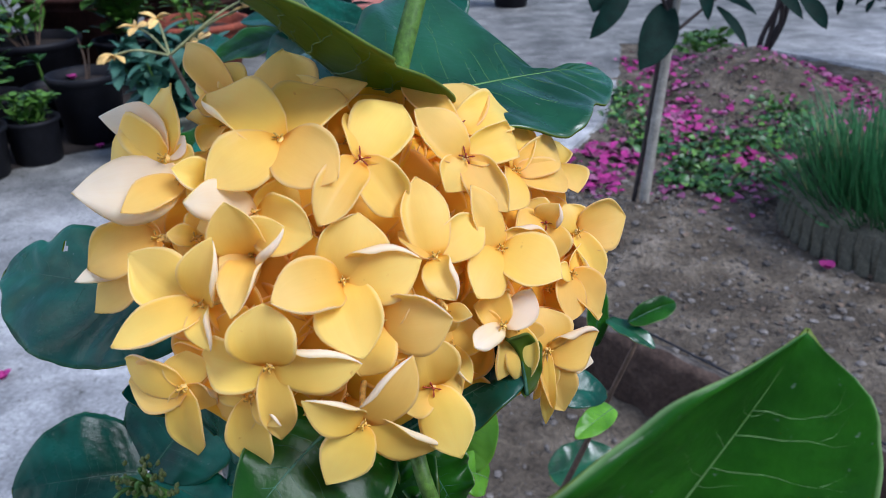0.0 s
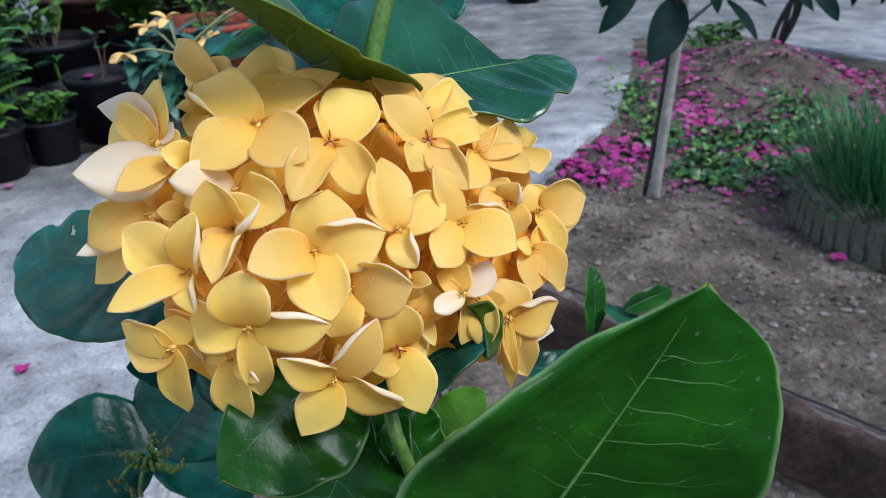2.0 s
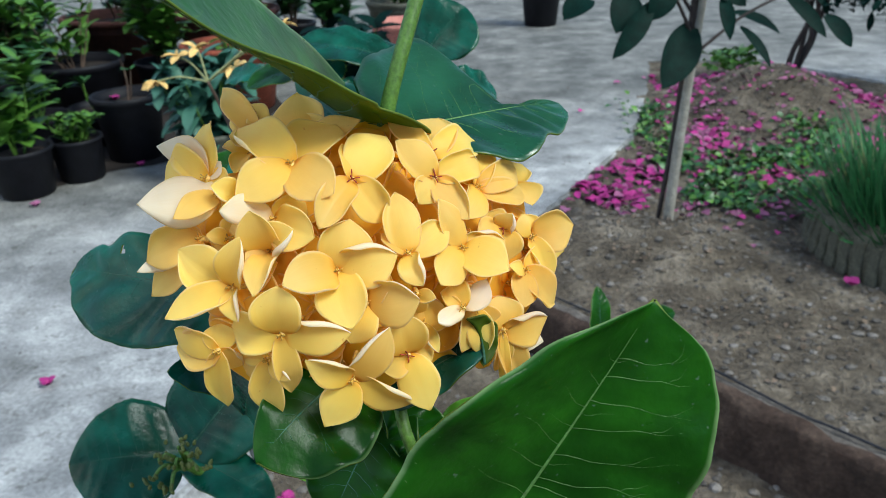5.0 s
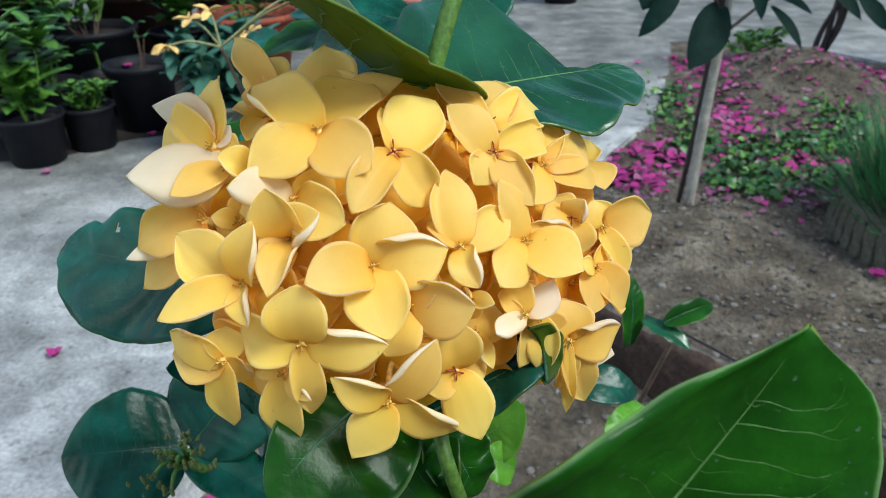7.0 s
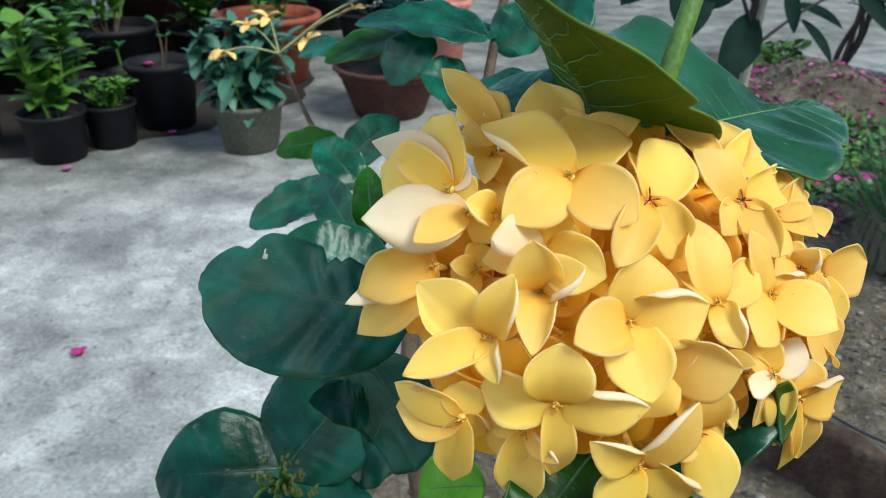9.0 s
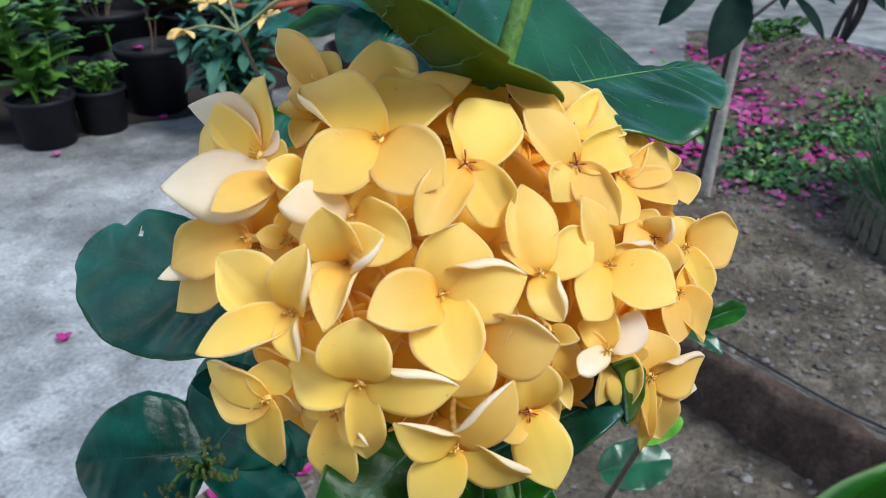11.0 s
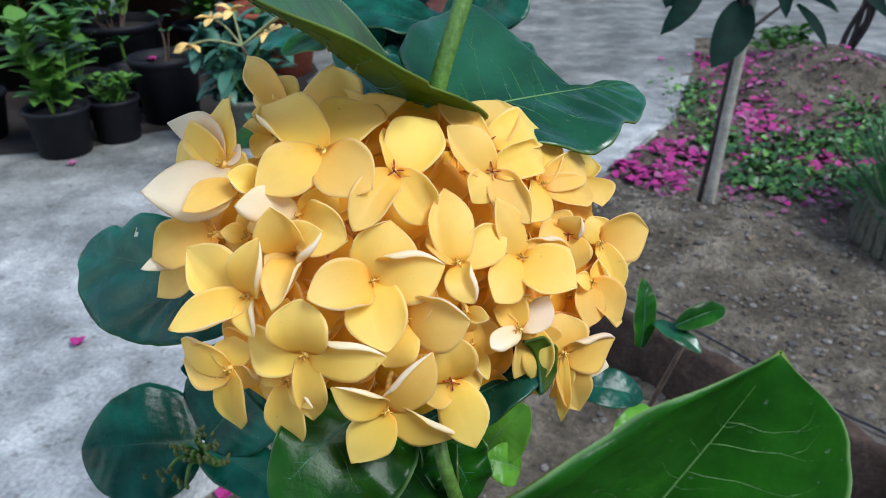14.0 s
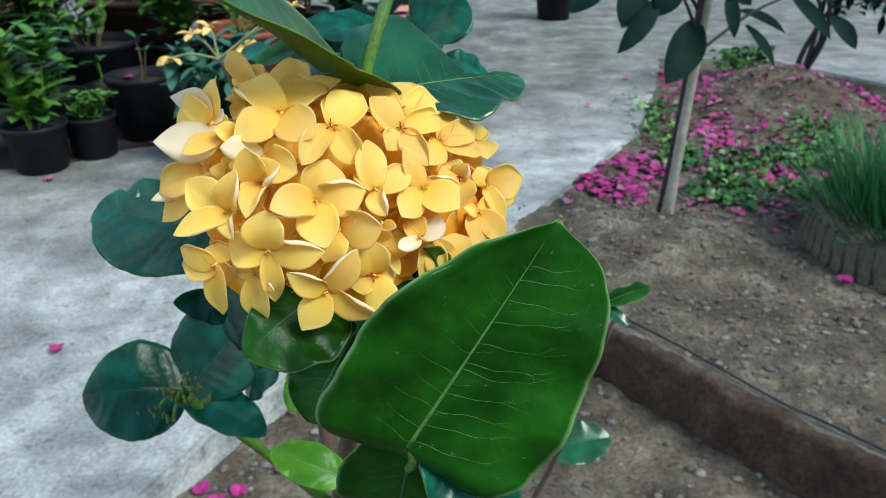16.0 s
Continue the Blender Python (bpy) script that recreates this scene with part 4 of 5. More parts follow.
leaf((-0.0794, 0.1993, 0.5704), (-0.061, 0.1878, 0.6118), (0.07, -0.59, 0.8), 0.026, fold=(8, 8), wave=.002, shape=.5)
leaf((-0.0153, 0.1221, 0.6468), (-0.0328, 0.0928, 0.6418), (0.18, -0.32, 0.93), (0.0215, 0.0125), fold=(-22, 14), wave=.0012, shape=.45, bulge=.004, peak=(.55, .5), fresh=True)
leaf((-0.0081, 0.1327, 0.6325), (-0.0238, 0.1118, 0.6056), (0.15, -0.43, 0.89), 0.019, fold=(10, 10), wave=.002, shape=.5, fresh=True)
leaf((-0.008, 0.1303, 0.6323), (0.003, 0.1240, 0.6150), (-0.05, -0.45, 0.89), 0.010, fold=(10, 10), wave=.002, shape=.5, fresh=True)
leaf((-0.0091, 0.12, 0.639), (0.0174, 0.1236, 0.6555), (0.15, -0.48, 0.87), (0.0125, 0.009), fold=(12, 12), wave=.001, shape=.45, bulge=.002)
leaf((-0.018, 0.169, 0.694), (-0.047, 0.096, 0.747), (0.29, 0.42, 0.86), 0.02, wave=.0006, fresh=True, under=True, bites=((.31, 0, .14, .02),),
     curves=(((-.018, .169, .694), (-.0214, .157, .7027), (-.0246, .1455, .710), (-.0301, .135, .719), (-.036, .1177, .7292), (-.0415, .106, .738), (-.047, .096, .747)),
             ((-.015, .166, .694), (.0022, .149, .6990), (-.0062, .1275, .7128), (-.0160, .1190, .7205), (-.0290, .1130, .7275), (-.0390, .1045, .7375), (-.047, .096, .747)),
             ((-.021, .173, .693), (-.0245, .195, .693), (-.0269, .203, .697), (-.031, .191, .707), (-.0373, .1748, .7209), (-.0440, .150, .737), (-.047, .096, .747))), label="green ixora leaf folded along its midrib")
leaf((0.0165, 0.1190, 0.6510), (0.0125, 0.1185, 0.6640), (0.36, 0.69, -0.63), (0.006, 0.004), fold=(70, 60), wave=.0006, shape=.4, fresh=True)
leaf((-0.0108, 0.1502, 0.6986), (0.0372, 0.1908, 0.6971), (0.2, -0.2, 0.96), 0.03, fold=(14, 2), wave=.0012, bulge=.001, ragged=.02, shiny=True, veined=True, relief=.008,
     profile=(((0, .26), (.05, .34), (.18, .47), (.33, .56), (.47, .59), (.55, .55), (.60, .38), (.64, .10), (.68, .04), (.8, .03), (1, .015)),
              ((0, .1), (.21, .27), (.33, .33), (.44, .367), (.55, .362), (.69, .265), (.80, .24), (.92, .15), (1, .05))), label="dark green ixora leaf with a torn upper half and a curled tip")
leaf((-0.0212, 0.1739, 0.6911), (-0.0434, 0.2018, 0.6957), (0.17, -0.71, 0.69), 0.015, fold=(6, 6), wave=.0006, shape=.5)
leaf((-0.0308, 0.1788, 0.5186), (-0.0654, 0.1809, 0.5299), (0.06, -0.53, 0.85), 0.0125, fold=(12, 12), wave=.0012, shape=.5, young=True)
leaf((0.082, 0.545, 0.228), (0.150, 0.560, 0.238), (0.1, -0.4, 0.9), (0.031, 0.034), fold=(10, 16), wave=.002, shape=.5, shiny=True, relief=.001, label="broad teal leaf with a pale sheen")
leaf((0.0340, 0.2688, 0.5400), (0.0665, 0.2713, 0.5340), (0.14, -0.52, 0.84), 0.012, fold=(10, 10), wave=.0006, shape=.5)
leaf((-0.0030, 0.2297, 0.5330), (0.0150, 0.2293, 0.5580), (0.15, -0.58, 0.8), (0.013, 0.016), fold=(14, 14), wave=.0006, shape=.5, young=True)
leaf((0.0130, 0.2230, 0.5300), (-0.0010, 0.2180, 0.5400), (0.1, -0.6, 0.8), 0.011, fold=(10, 14), wave=.0006, shape=.5, young=True)
leaf((0.0826, 0.3253, 0.4839), (0.0594, 0.3004, 0.4841), (0.13, -0.46, 0.88), 0.009, fold=(14, 14), wave=.0006, shape=.5, young=True)
leaf((0.1088, 0.4201, 0.478), (0.1425, 0.4375, 0.4835), (0.05, -0.45, 0.88), (0.010, 0.012), fold=(60, 12), wave=.0006, shape=.5, fresh=True, relief=.0008)
leaf((0.0963, 0.4283, 0.4745), (0.1254, 0.4099, 0.4653), (0.11, -0.35, 0.93), 0.009, fold=(10, 10), wave=.0006, shape=.5, shiny=True, relief=.0008)
leaf((0.0890, 0.4244, 0.4560), (0.0885, 0.4439, 0.4990), (0.5, -0.61, 0.62), 0.012, fold=(10, 10), wave=.0006, shape=.5, fresh=True)
leaf((-0.0583, 0.5682, 0.6403), (-0.1633, 0.5599, 0.6466), (0.03, -0.24, 0.97), 0.032, fold=(10, 10), wave=.0012, shape=.5)
leaf((-0.1208, 0.5919, 0.6339), (-0.1862, 0.5542, 0.618), (0.12, -0.16, 0.98), 0.03, fold=(8, 8), wave=.0012, shape=.5, fresh=True)
leaf((-0.0698, 0.5145, 0.6036), (-0.1054, 0.4992, 0.6256), (-0.11, -0.54, 0.84), 0.03, fold=(10, 10), wave=.0012, shape=.5)
leaf((-0.1671, 0.5101, 0.5715), (-0.2122, 0.5012, 0.5637), (-0.03, -0.53, 0.85), 0.019, fold=(10, 10), wave=.0012, shape=.5, fresh=True)
leaf((-0.1573, 0.4848, 0.5639), (-0.122, 0.5031, 0.5925), (0.14, -0.52, 0.84), 0.022, fold=(10, 10), wave=.0012, shape=.5)
leaf((-0.141, 0.4045, 0.5799), (-0.1926, 0.388, 0.5584), (-0.03, -0.47, 0.88), 0.02, fold=(10, 10), wave=.0012, shape=.5, ragged=.08)
leaf((-0.109, 0.3196, 0.5833), (-0.1438, 0.3695, 0.6002), (-0.2, -0.66, 0.73), 0.014, fold=(10, 10), wave=.0012, shape=.5)
leaf((-0.082, 0.2606, 0.5943), (-0.1244, 0.2569, 0.6185), (-0.03, -0.53, 0.85), 0.022, fold=(10, 10), wave=.0012, shape=.5)
leaf((-0.0954, 0.2942, 0.5969), (-0.1026, 0.3099, 0.6293), (-0.2, -0.66, 0.73), 0.011, fold=(10, 10), wave=.0012, shape=.5, fresh=True)
leaf((-0.0316, 0.4745, 0.6591), (-0.0056, 0.4897, 0.686), (0.08, -0.72, 0.69), 0.034, fold=(10, 10), wave=.0012, shape=.5)
leaf((-0.0631, 0.5313, 0.6444), (-0.1353, 0.531, 0.6573), (0.04, -0.37, 0.93), 0.03, fold=(10, 10), wave=.0012, shape=.5)
leaf((-0.0162, 0.4692, 0.6451), (0.0161, 0.4851, 0.6259), (0.23, -0.5, 0.83), 0.016, fold=(10, 10), wave=.0012, shape=.5)
leaf((-0.0244, 0.2401, 0.6747), (-0.0524, 0.2522, 0.6824), (0.06, -0.53, 0.85), 0.0135, fold=(10, 10), wave=.0012, shape=.5)
leaf((-0.1298, 0.4152, 0.5763), (-0.1614, 0.4336, 0.5971), (-0.11, -0.54, 0.84), 0.018, fold=(10, 10), wave=.0012, shape=.5)
leaf((-0.1041, 0.532, 0.6456), (-0.1293, 0.513, 0.6136), (-0.11, -0.6, 0.79), 0.026, fold=(10, 10), wave=.0012, shape=.5)
leaf((-0.0575, 0.5626, 0.6292), (-0.0262, 0.5795, 0.6556), (0.24, -0.56, 0.79), 0.028, fold=(10, 10), wave=.0012, shape=.5)
leaf((-0.0864, 0.2658, 0.5388), (-0.1197, 0.2687, 0.5519), (-0.02, -0.6, 0.8), 0.016, fold=(10, 10), wave=.0012, shape=.5)
leaf((-0.0741, 0.2367, 0.5455), (-0.0998, 0.2418, 0.5167), (-0.03, -0.53, 0.85), 0.02, fold=(10, 10), wave=.0012, shape=.5)
leaf((-0.0403, 0.2001, 0.5549), (-0.0648, 0.2039, 0.5455), (-0.02, -0.6, 0.8), 0.016, fold=(14, 14), wave=.0012, shape=.5, young=True)
leaf((-0.2178, 0.5941, 0.6148), (-0.1778, 0.5804, 0.6235), (0.06, -0.53, 0.85), 0.016, fold=(10, 10), wave=.0012, shape=.5)
leaf((0.0150, 0.0790, 0.6330), (0.0060, 0.0900, 0.5850), (0.1, -0.75, 0.65), 0.022, fold=(12, 8), wave=.001, shape=.45, ragged=.02, fresh=True)
leaf((0.0170, 0.0800, 0.6300), (0.0400, 0.0760, 0.6000), (0.15, -0.5, 0.85), 0.014, fold=(8, 10), wave=.001, shape=.45, ragged=.02)
tube("leaf_stalk", rel([(0.0139, 0.0724, 0.6337), (0.0146, 0.0752, 0.6250), (0.0105, 0.0900, 0.6080), (0.0086, 0.136, 0.555)]), [0.0009, 0.0012, 0.0015, 0.002], M_STEM, shrub)


# ---- loose greenery helpers ----
def blade_data(base, tip, half, up, sag=0.0, n=5):
    """A small folded leaf: two rows of faces either side of a midrib."""
    b, t = np.asarray(base, float), np.asarray(tip, float)
    L = np.linalg.norm(t - b)
    d = (t - b) / max(L, 1e-6)
    s = np.cross(d, up)
    s = unit(s) if np.linalg.norm(s) > 1e-6 else np.array((1.0, 0, 0))
    nn = np.cross(s, d)
    vs, fs = [], []
    for i in range(n + 1):
        u = i / n
        w = half * (math.sin(math.pi * min(1, 0.06 + u * 0.94)) ** 0.7) if i < n else 0.0003
        m = b + d * L * u + nn * (sag * 4 * u * (1 - u))
        vs += [m - s * w + nn * w * 0.25, m, m + s * w + nn * w * 0.25]
    for i in range(n):
        for k in (0, 1):
            a = i * 3 + k
            fs.append((a, a + 1, a + 4, a + 3))
    return vs, fs


def pot(place, r_top, r_low, h, material, label, soil=True, rim=0.006, name="plant_pot"):
    """A round pot: outer wall, rolled rim, inner wall and earth."""
    ob = tagged(empty(name, place), label, "plant pot")
    seg = 40
    prof = [(r_low * 0.9, 0.0), (r_low, 0.006), (r_low + (r_top - r_low) * 0.86, h * 0.86), (r_top, h * 0.88), (r_top + rim, h * 0.94), (r_top + rim * 0.8, h), (r_top - 0.004, h), (r_top - 0.008, h * 0.80), (0.001, h * 0.79)]
    vs = [(r * math.cos(2 * math.pi * k / seg), r * math.sin(2 * math.pi * k / seg), z) for r, z in prof[:8] for k in range(seg)]
    fs = [(i * seg + k, i * seg + (k + 1) % seg, (i + 1) * seg + (k + 1) % seg, (i + 1) * seg + k) for i in range(7) for k in range(seg)]
    fs.append(tuple(range(seg))[::-1])
    mesh_object("wall", vs, fs, [material], ob)
    if soil:
        rnd = random.Random(round(place[0] * 999))
        vs, fs = [], []
        rings = 7
        for i in range(rings + 1):
            for k in range(seg):
                r = (r_top - 0.007) * i / rings
                vs.append((r * math.cos(2 * math.pi * k / seg), r * math.sin(2 * math.pi * k / seg), h * 0.84 + (rnd.uniform(-1, 1) * 0.004 if 0 < i < rings else 0)))
        for i in range(rings):
            for k in range(seg):
                fs.append((i * seg + k, i * seg + (k + 1) % seg, (i + 1) * seg + (k + 1) % seg, (i + 1) * seg + k)[::-1])
        mesh_object("earth", vs, [f[::-1] for f in fs], [M_EARTH], ob)
    return ob


def unit_leaf(name, ratio, material):
    """Mesh of a leaf one metre long that alike leaves share."""
    vs, fs = blade_data((0, 0, 0), (1, 0, 0), ratio, (0, 0, 1), 0.07, 6)
    me = bpy.data.meshes.new(name)
    me.from_pydata([tuple(v) for v in vs], [], fs)
    me.materials.append(material)
    me.polygons.foreach_set("use_smooth", [True] * len(me.polygons))
    return me


def potted_plant(place, height, spread, stems, leaves, length, half, material, label, seed, droop=0.2, twig=None, single=False):
    """Several thin stems with leaves set round them; near plants have each leaf as a part, far ones one part of many leaves."""
    ob = tagged(empty("potted_plant", place), label, "plant")
    rnd = random.Random(seed)
    fol = []
    me = unit_leaf("leaf", half / length, material) if single else None
    for k in range(stems):
        a = rnd.uniform(0, 2 * math.pi)
        top = np.array((math.cos(a) * spread * rnd.uniform(0.3, 1), math.sin(a) * spread * rnd.uniform(0.3, 1), height * rnd.uniform(0.65, 1)))
        root = np.array((top[0] * 0.15, top[1] * 0.15, -0.02))
        line = bend([root, root * 0.5 + top * 0.5 + (rnd.uniform(-1, 1) * 0.02, rnd.uniform(-1, 1) * 0.02, 0), top], 5)
        vs, fs = tube_data(line, np.linspace(0.004, 0.0018, len(line)), 5)
        mesh_object("stem", vs, fs, [twig or M_STEM], ob)
        for q in range(leaves):
            u = rnd.uniform(0.25, 1.0) if q > 3 else 1.0
            p = line[min(len(line) - 1, int(u * (len(line) - 1)))]
            b = rnd.uniform(0, 2 * math.pi)
            e = rnd.uniform(-droop, 0.9)
            dirn = unit((math.cos(b), math.sin(b), e))
            ll = length * rnd.uniform(0.6, 1.1)
            if single:
                x = Vector(dirn)
                y = Vector((0, 0, 1)).cross(x).normalized()
                z = x.cross(y)
                one = new("leaf", me)
                one.parent = ob
                w = ll * rnd.uniform(0.85, 1.15)
                one.matrix_local = Matrix.Translation(Vector(p)) @ Matrix((x * ll, y * w, z * ll)).transposed().to_4x4()
            else:
                fol.append(blade_data(p, p + dirn * ll, half * rnd.uniform(0.8, 1.15), (0, 0, 1), ll * rnd.uniform(0.02, 0.12)))
    if fol:
        vs, fs = merge(fol)
        tagged(mesh_object("foliage", vs, fs, [material], ob), kind="stuff")
    return ob


def on_pot(p, h):
    return (p[0], p[1], p[2] + h * 0.84 + 0.004)


# ---- potted plants on the slab ----
P1, P2, P3 = (-1.355, 1.907, 0.0), (-1.262, 2.042, 0.0), (-1.185, 2.25, 0.0)
tagged(pot(P1, 0.087, 0.072, 0.14, M_BLACK, "black plastic nursery pot standing on the slab"), group="nursery pots")
tagged(pot(P2, 0.074, 0.064, 0.13, M_BLACK, "small black plastic nursery pot with a low seedling"), group="nursery pots")
tagged(pot(P3, 0.106, 0.085, 0.21, M_BLACK, "dusty black plastic pot holding bare earth and a fallen bract"), group="nursery pots")
potted_plant(on_pot(P1, 0.14), 0.27, 0.10, 8, 15, 0.10, 0.025, M_GREEN1, "bright green young shrub in a black pot", 21, single=True)
potted_plant(on_pot(P2, 0.13), 0.08, 0.075, 11, 13, 0.04, 0.012, M_GREEN1, "low bright green seedling in a black pot", 22, single=True)
potted_plant(on_pot(P3, 0.21), 0.16, 0.05, 2, 3, 0.05, 0.012, M_GREEN2, "thin bare twigs with few leaves in a black pot", 23, twig=M_WOOD, single=True)
P4, P5, P6, P7 = (-1.62, 2.75, 0.0), (-1.50, 2.25, 0.0), (-1.70, 2.0, 0.0), (-1.38, 2.42, 0.0)
tagged(pot(P4, 0.17, 0.13, 0.22, M_BLACK, "large black plastic pot in the second row"), group="nursery pots")
tagged(pot(P5, 0.10, 0.08, 0.14, M_BLACK, "black plastic pot crowded by its neighbours"), group="nursery pots")
tagged(pot(P6, 0.10, 0.08, 0.14, M_BLACK, "black plastic pot beneath dense foliage"), group="nursery pots")
tagged(pot(P7, 0.095, 0.075, 0.13, M_BLACK, "black plastic pot with a dry rim of earth"), group="nursery pots")
potted_plant(on_pot(P4, 0.22), 0.30, 0.22, 7, 16, 0.10, 0.020, M_GREEN1, "shrub with light green pointed leaves in a large pot", 24, twig=M_WOOD, single=True)
potted_plant(on_pot(P5, 0.14), 0.24, 0.08, 5, 14, 0.075, 0.018, M_GREEN2, "mid green potted shrub with oval leaves", 25, single=True)
potted_plant(on_pot(P6, 0.14), 0.34, 0.10, 7, 18, 0.09, 0.020, M_GREEN2, "dense mid green potted shrub", 26)
potted_plant(on_pot(P7, 0.13), 0.14, 0.05, 2, 5, 0.06, 0.012, M_GREEN2, "small plant with reddish shoot in a black pot", 27, single=True)
C1, C2, C3 = (-1.75, 3.45, 0.0), (-1.30, 3.55, 0.0), (-2.35, 3.1, 0.0)
for c, r, lab in ((C1, 0.26, "wide terracotta pot with a thick rim"), (C2, 0.24, "dark stained terracotta pot"), (C3, 0.24, "terracotta pot half hidden by leaves")):
    pot(c, r, r * 0.68, 0.30, M_CLAY if c is C3 else M_CLAYDARK, lab, rim=0.02)
potted_plant(on_pot(C1, 0.30), 0.5, 0.25, 7, 16, 0.12, 0.026, M_GREEN2, "leafy shrub growing in a terracotta pot", 31, twig=M_WOOD)
potted_plant(on_pot(C2, 0.30), 0.5, 0.24, 7, 16, 0.11, 0.024, M_GREEN1, "light green shrub growing in a terracotta pot", 32, twig=M_WOOD)
potted_plant(on_pot(C3, 0.30), 0.5, 0.3, 8, 18, 0.12, 0.026, M_GREEN2, "thick green shrub in a terracotta pot", 33, twig=M_WOOD)
# damp dirt under the rows of pots, shade between them painted in
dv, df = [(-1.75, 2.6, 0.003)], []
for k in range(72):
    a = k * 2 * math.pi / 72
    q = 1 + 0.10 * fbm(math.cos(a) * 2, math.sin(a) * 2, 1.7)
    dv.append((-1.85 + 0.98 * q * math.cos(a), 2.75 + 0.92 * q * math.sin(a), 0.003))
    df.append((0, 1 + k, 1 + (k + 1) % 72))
tagged(mesh_object("dirt_shade_patch", dv, df, [M_EARTH], smooth=False), "damp dirt with painted shade under the rows of pots", "dirt", kind="structure")
# crowded rows of potted shrubs behind
rr = random.Random(61)
for k, (x, y) in enumerate(((-1.95, 2.25), (-1.95, 2.6), (-2.25, 2.45), (-2.75, 3.25), (-1.38, 3.0), (-2.0, 3.0), (-0.78, 3.52), (-2.5, 2.8), (-2.3, 3.55), (-1.55, 3.95), (-2.05, 4.1), (-1.1, 4.0))):
    r = 0.10 + 0.05 * rr.random()
    tagged(pot((x, y, 0.0), r, r * 0.78, 0.17, M_BLACK, "black plastic nursery pot among a crowd of pots"), group="nursery pots")
    potted_plant(on_pot((x, y, 0.0), 0.17), 0.36 + 0.14 * rr.random(), 0.18, 10, 22, 0.12, 0.028, (M_GREEN2, M_GREEN1, M_GREEN2)[k % 3], "dense green potted shrub in the back rows", 70 + k, twig=M_WOOD)
# the blue-green succulent shrub
B1 = (-0.845, 2.075, 0.0)
pot(B1, 0.102, 0.080, 0.145, M_OLIVE, "weathered olive grey plastic pot on the slab")
potted_plant(on_pot(B1, 0.145), 0.23, 0.15, 18, 17, 0.10, 0.021, M_BLUEGREEN, "bushy plant with narrow blue green leaves", 41, droop=1.1, single=True)
# clay bowls farther back
D1, D2 = (-0.50, 2.50, 0.0), (-1.04, 2.88, 0.0)
pot(D1, 0.18, 0.12, 0.17, M_CLAYDARK, "dark red clay bowl standing on the slab", rim=0.012)
pot(D2, 0.185, 0.135, 0.26, M_CLAY, "orange terracotta pot with a broad rim", rim=0.02)
pot((-0.40, 3.10, 0.0), 0.12, 0.09, 0.30, M_PEACH, "narrow faded salmon clay pot on the slab", rim=0.012)
potted_plant(on_pot(D1, 0.17), 0.22, 0.14, 7, 9, 0.12, 0.03, M_DARKGREEN, "plant with broad dark leaves in a clay bowl", 42)
potted_plant(on_pot(D2, 0.26), 0.22, 0.16, 7, 14, 0.07, 0.016, M_GREEN1, "leafy green bedding plant in a terracotta pot", 43)
D3 = (-0.55, 4.3, 0.0)
pot(D3, 0.20, 0.15, 0.24, M_OLIVE, "grey planter with lilac flowers")
lil = potted_plant(on_pot(D3, 0.24), 0.22, 0.22, 12, 14, 0.06, 0.018, M_GREEN1, "light green plant dotted with small lilac flowers", 44)
rl = random.Random(45)
for k in range(16):
    p = np.array((rl.uniform(-0.22, 0.22), rl.uniform(-0.2, 0.12), rl.uniform(0.12, 0.26)))
    vs, fs = merge([blade_data(p, p + np.array((math.cos(a) * 0.018, math.sin(a) * 0.018, 0.004)), 0.008, (0, 0, 1)) for a in (0, 1.26, 2.5, 3.77, 5.03)])
    mesh_object("blossom", vs, fs, [M_LILAC], lil)
F1 = (0.25, 4.88, 0.0)
pot(F1, 0.125, 0.10, 0.24, M_BLACK, "tall black plastic pot standing alone on the slab")
potted_plant(on_pot(F1, 0.24), 0.4, 0.12, 5, 14, 0.09, 0.02, M_GREEN2, "green shrub in a tall black pot", 46)


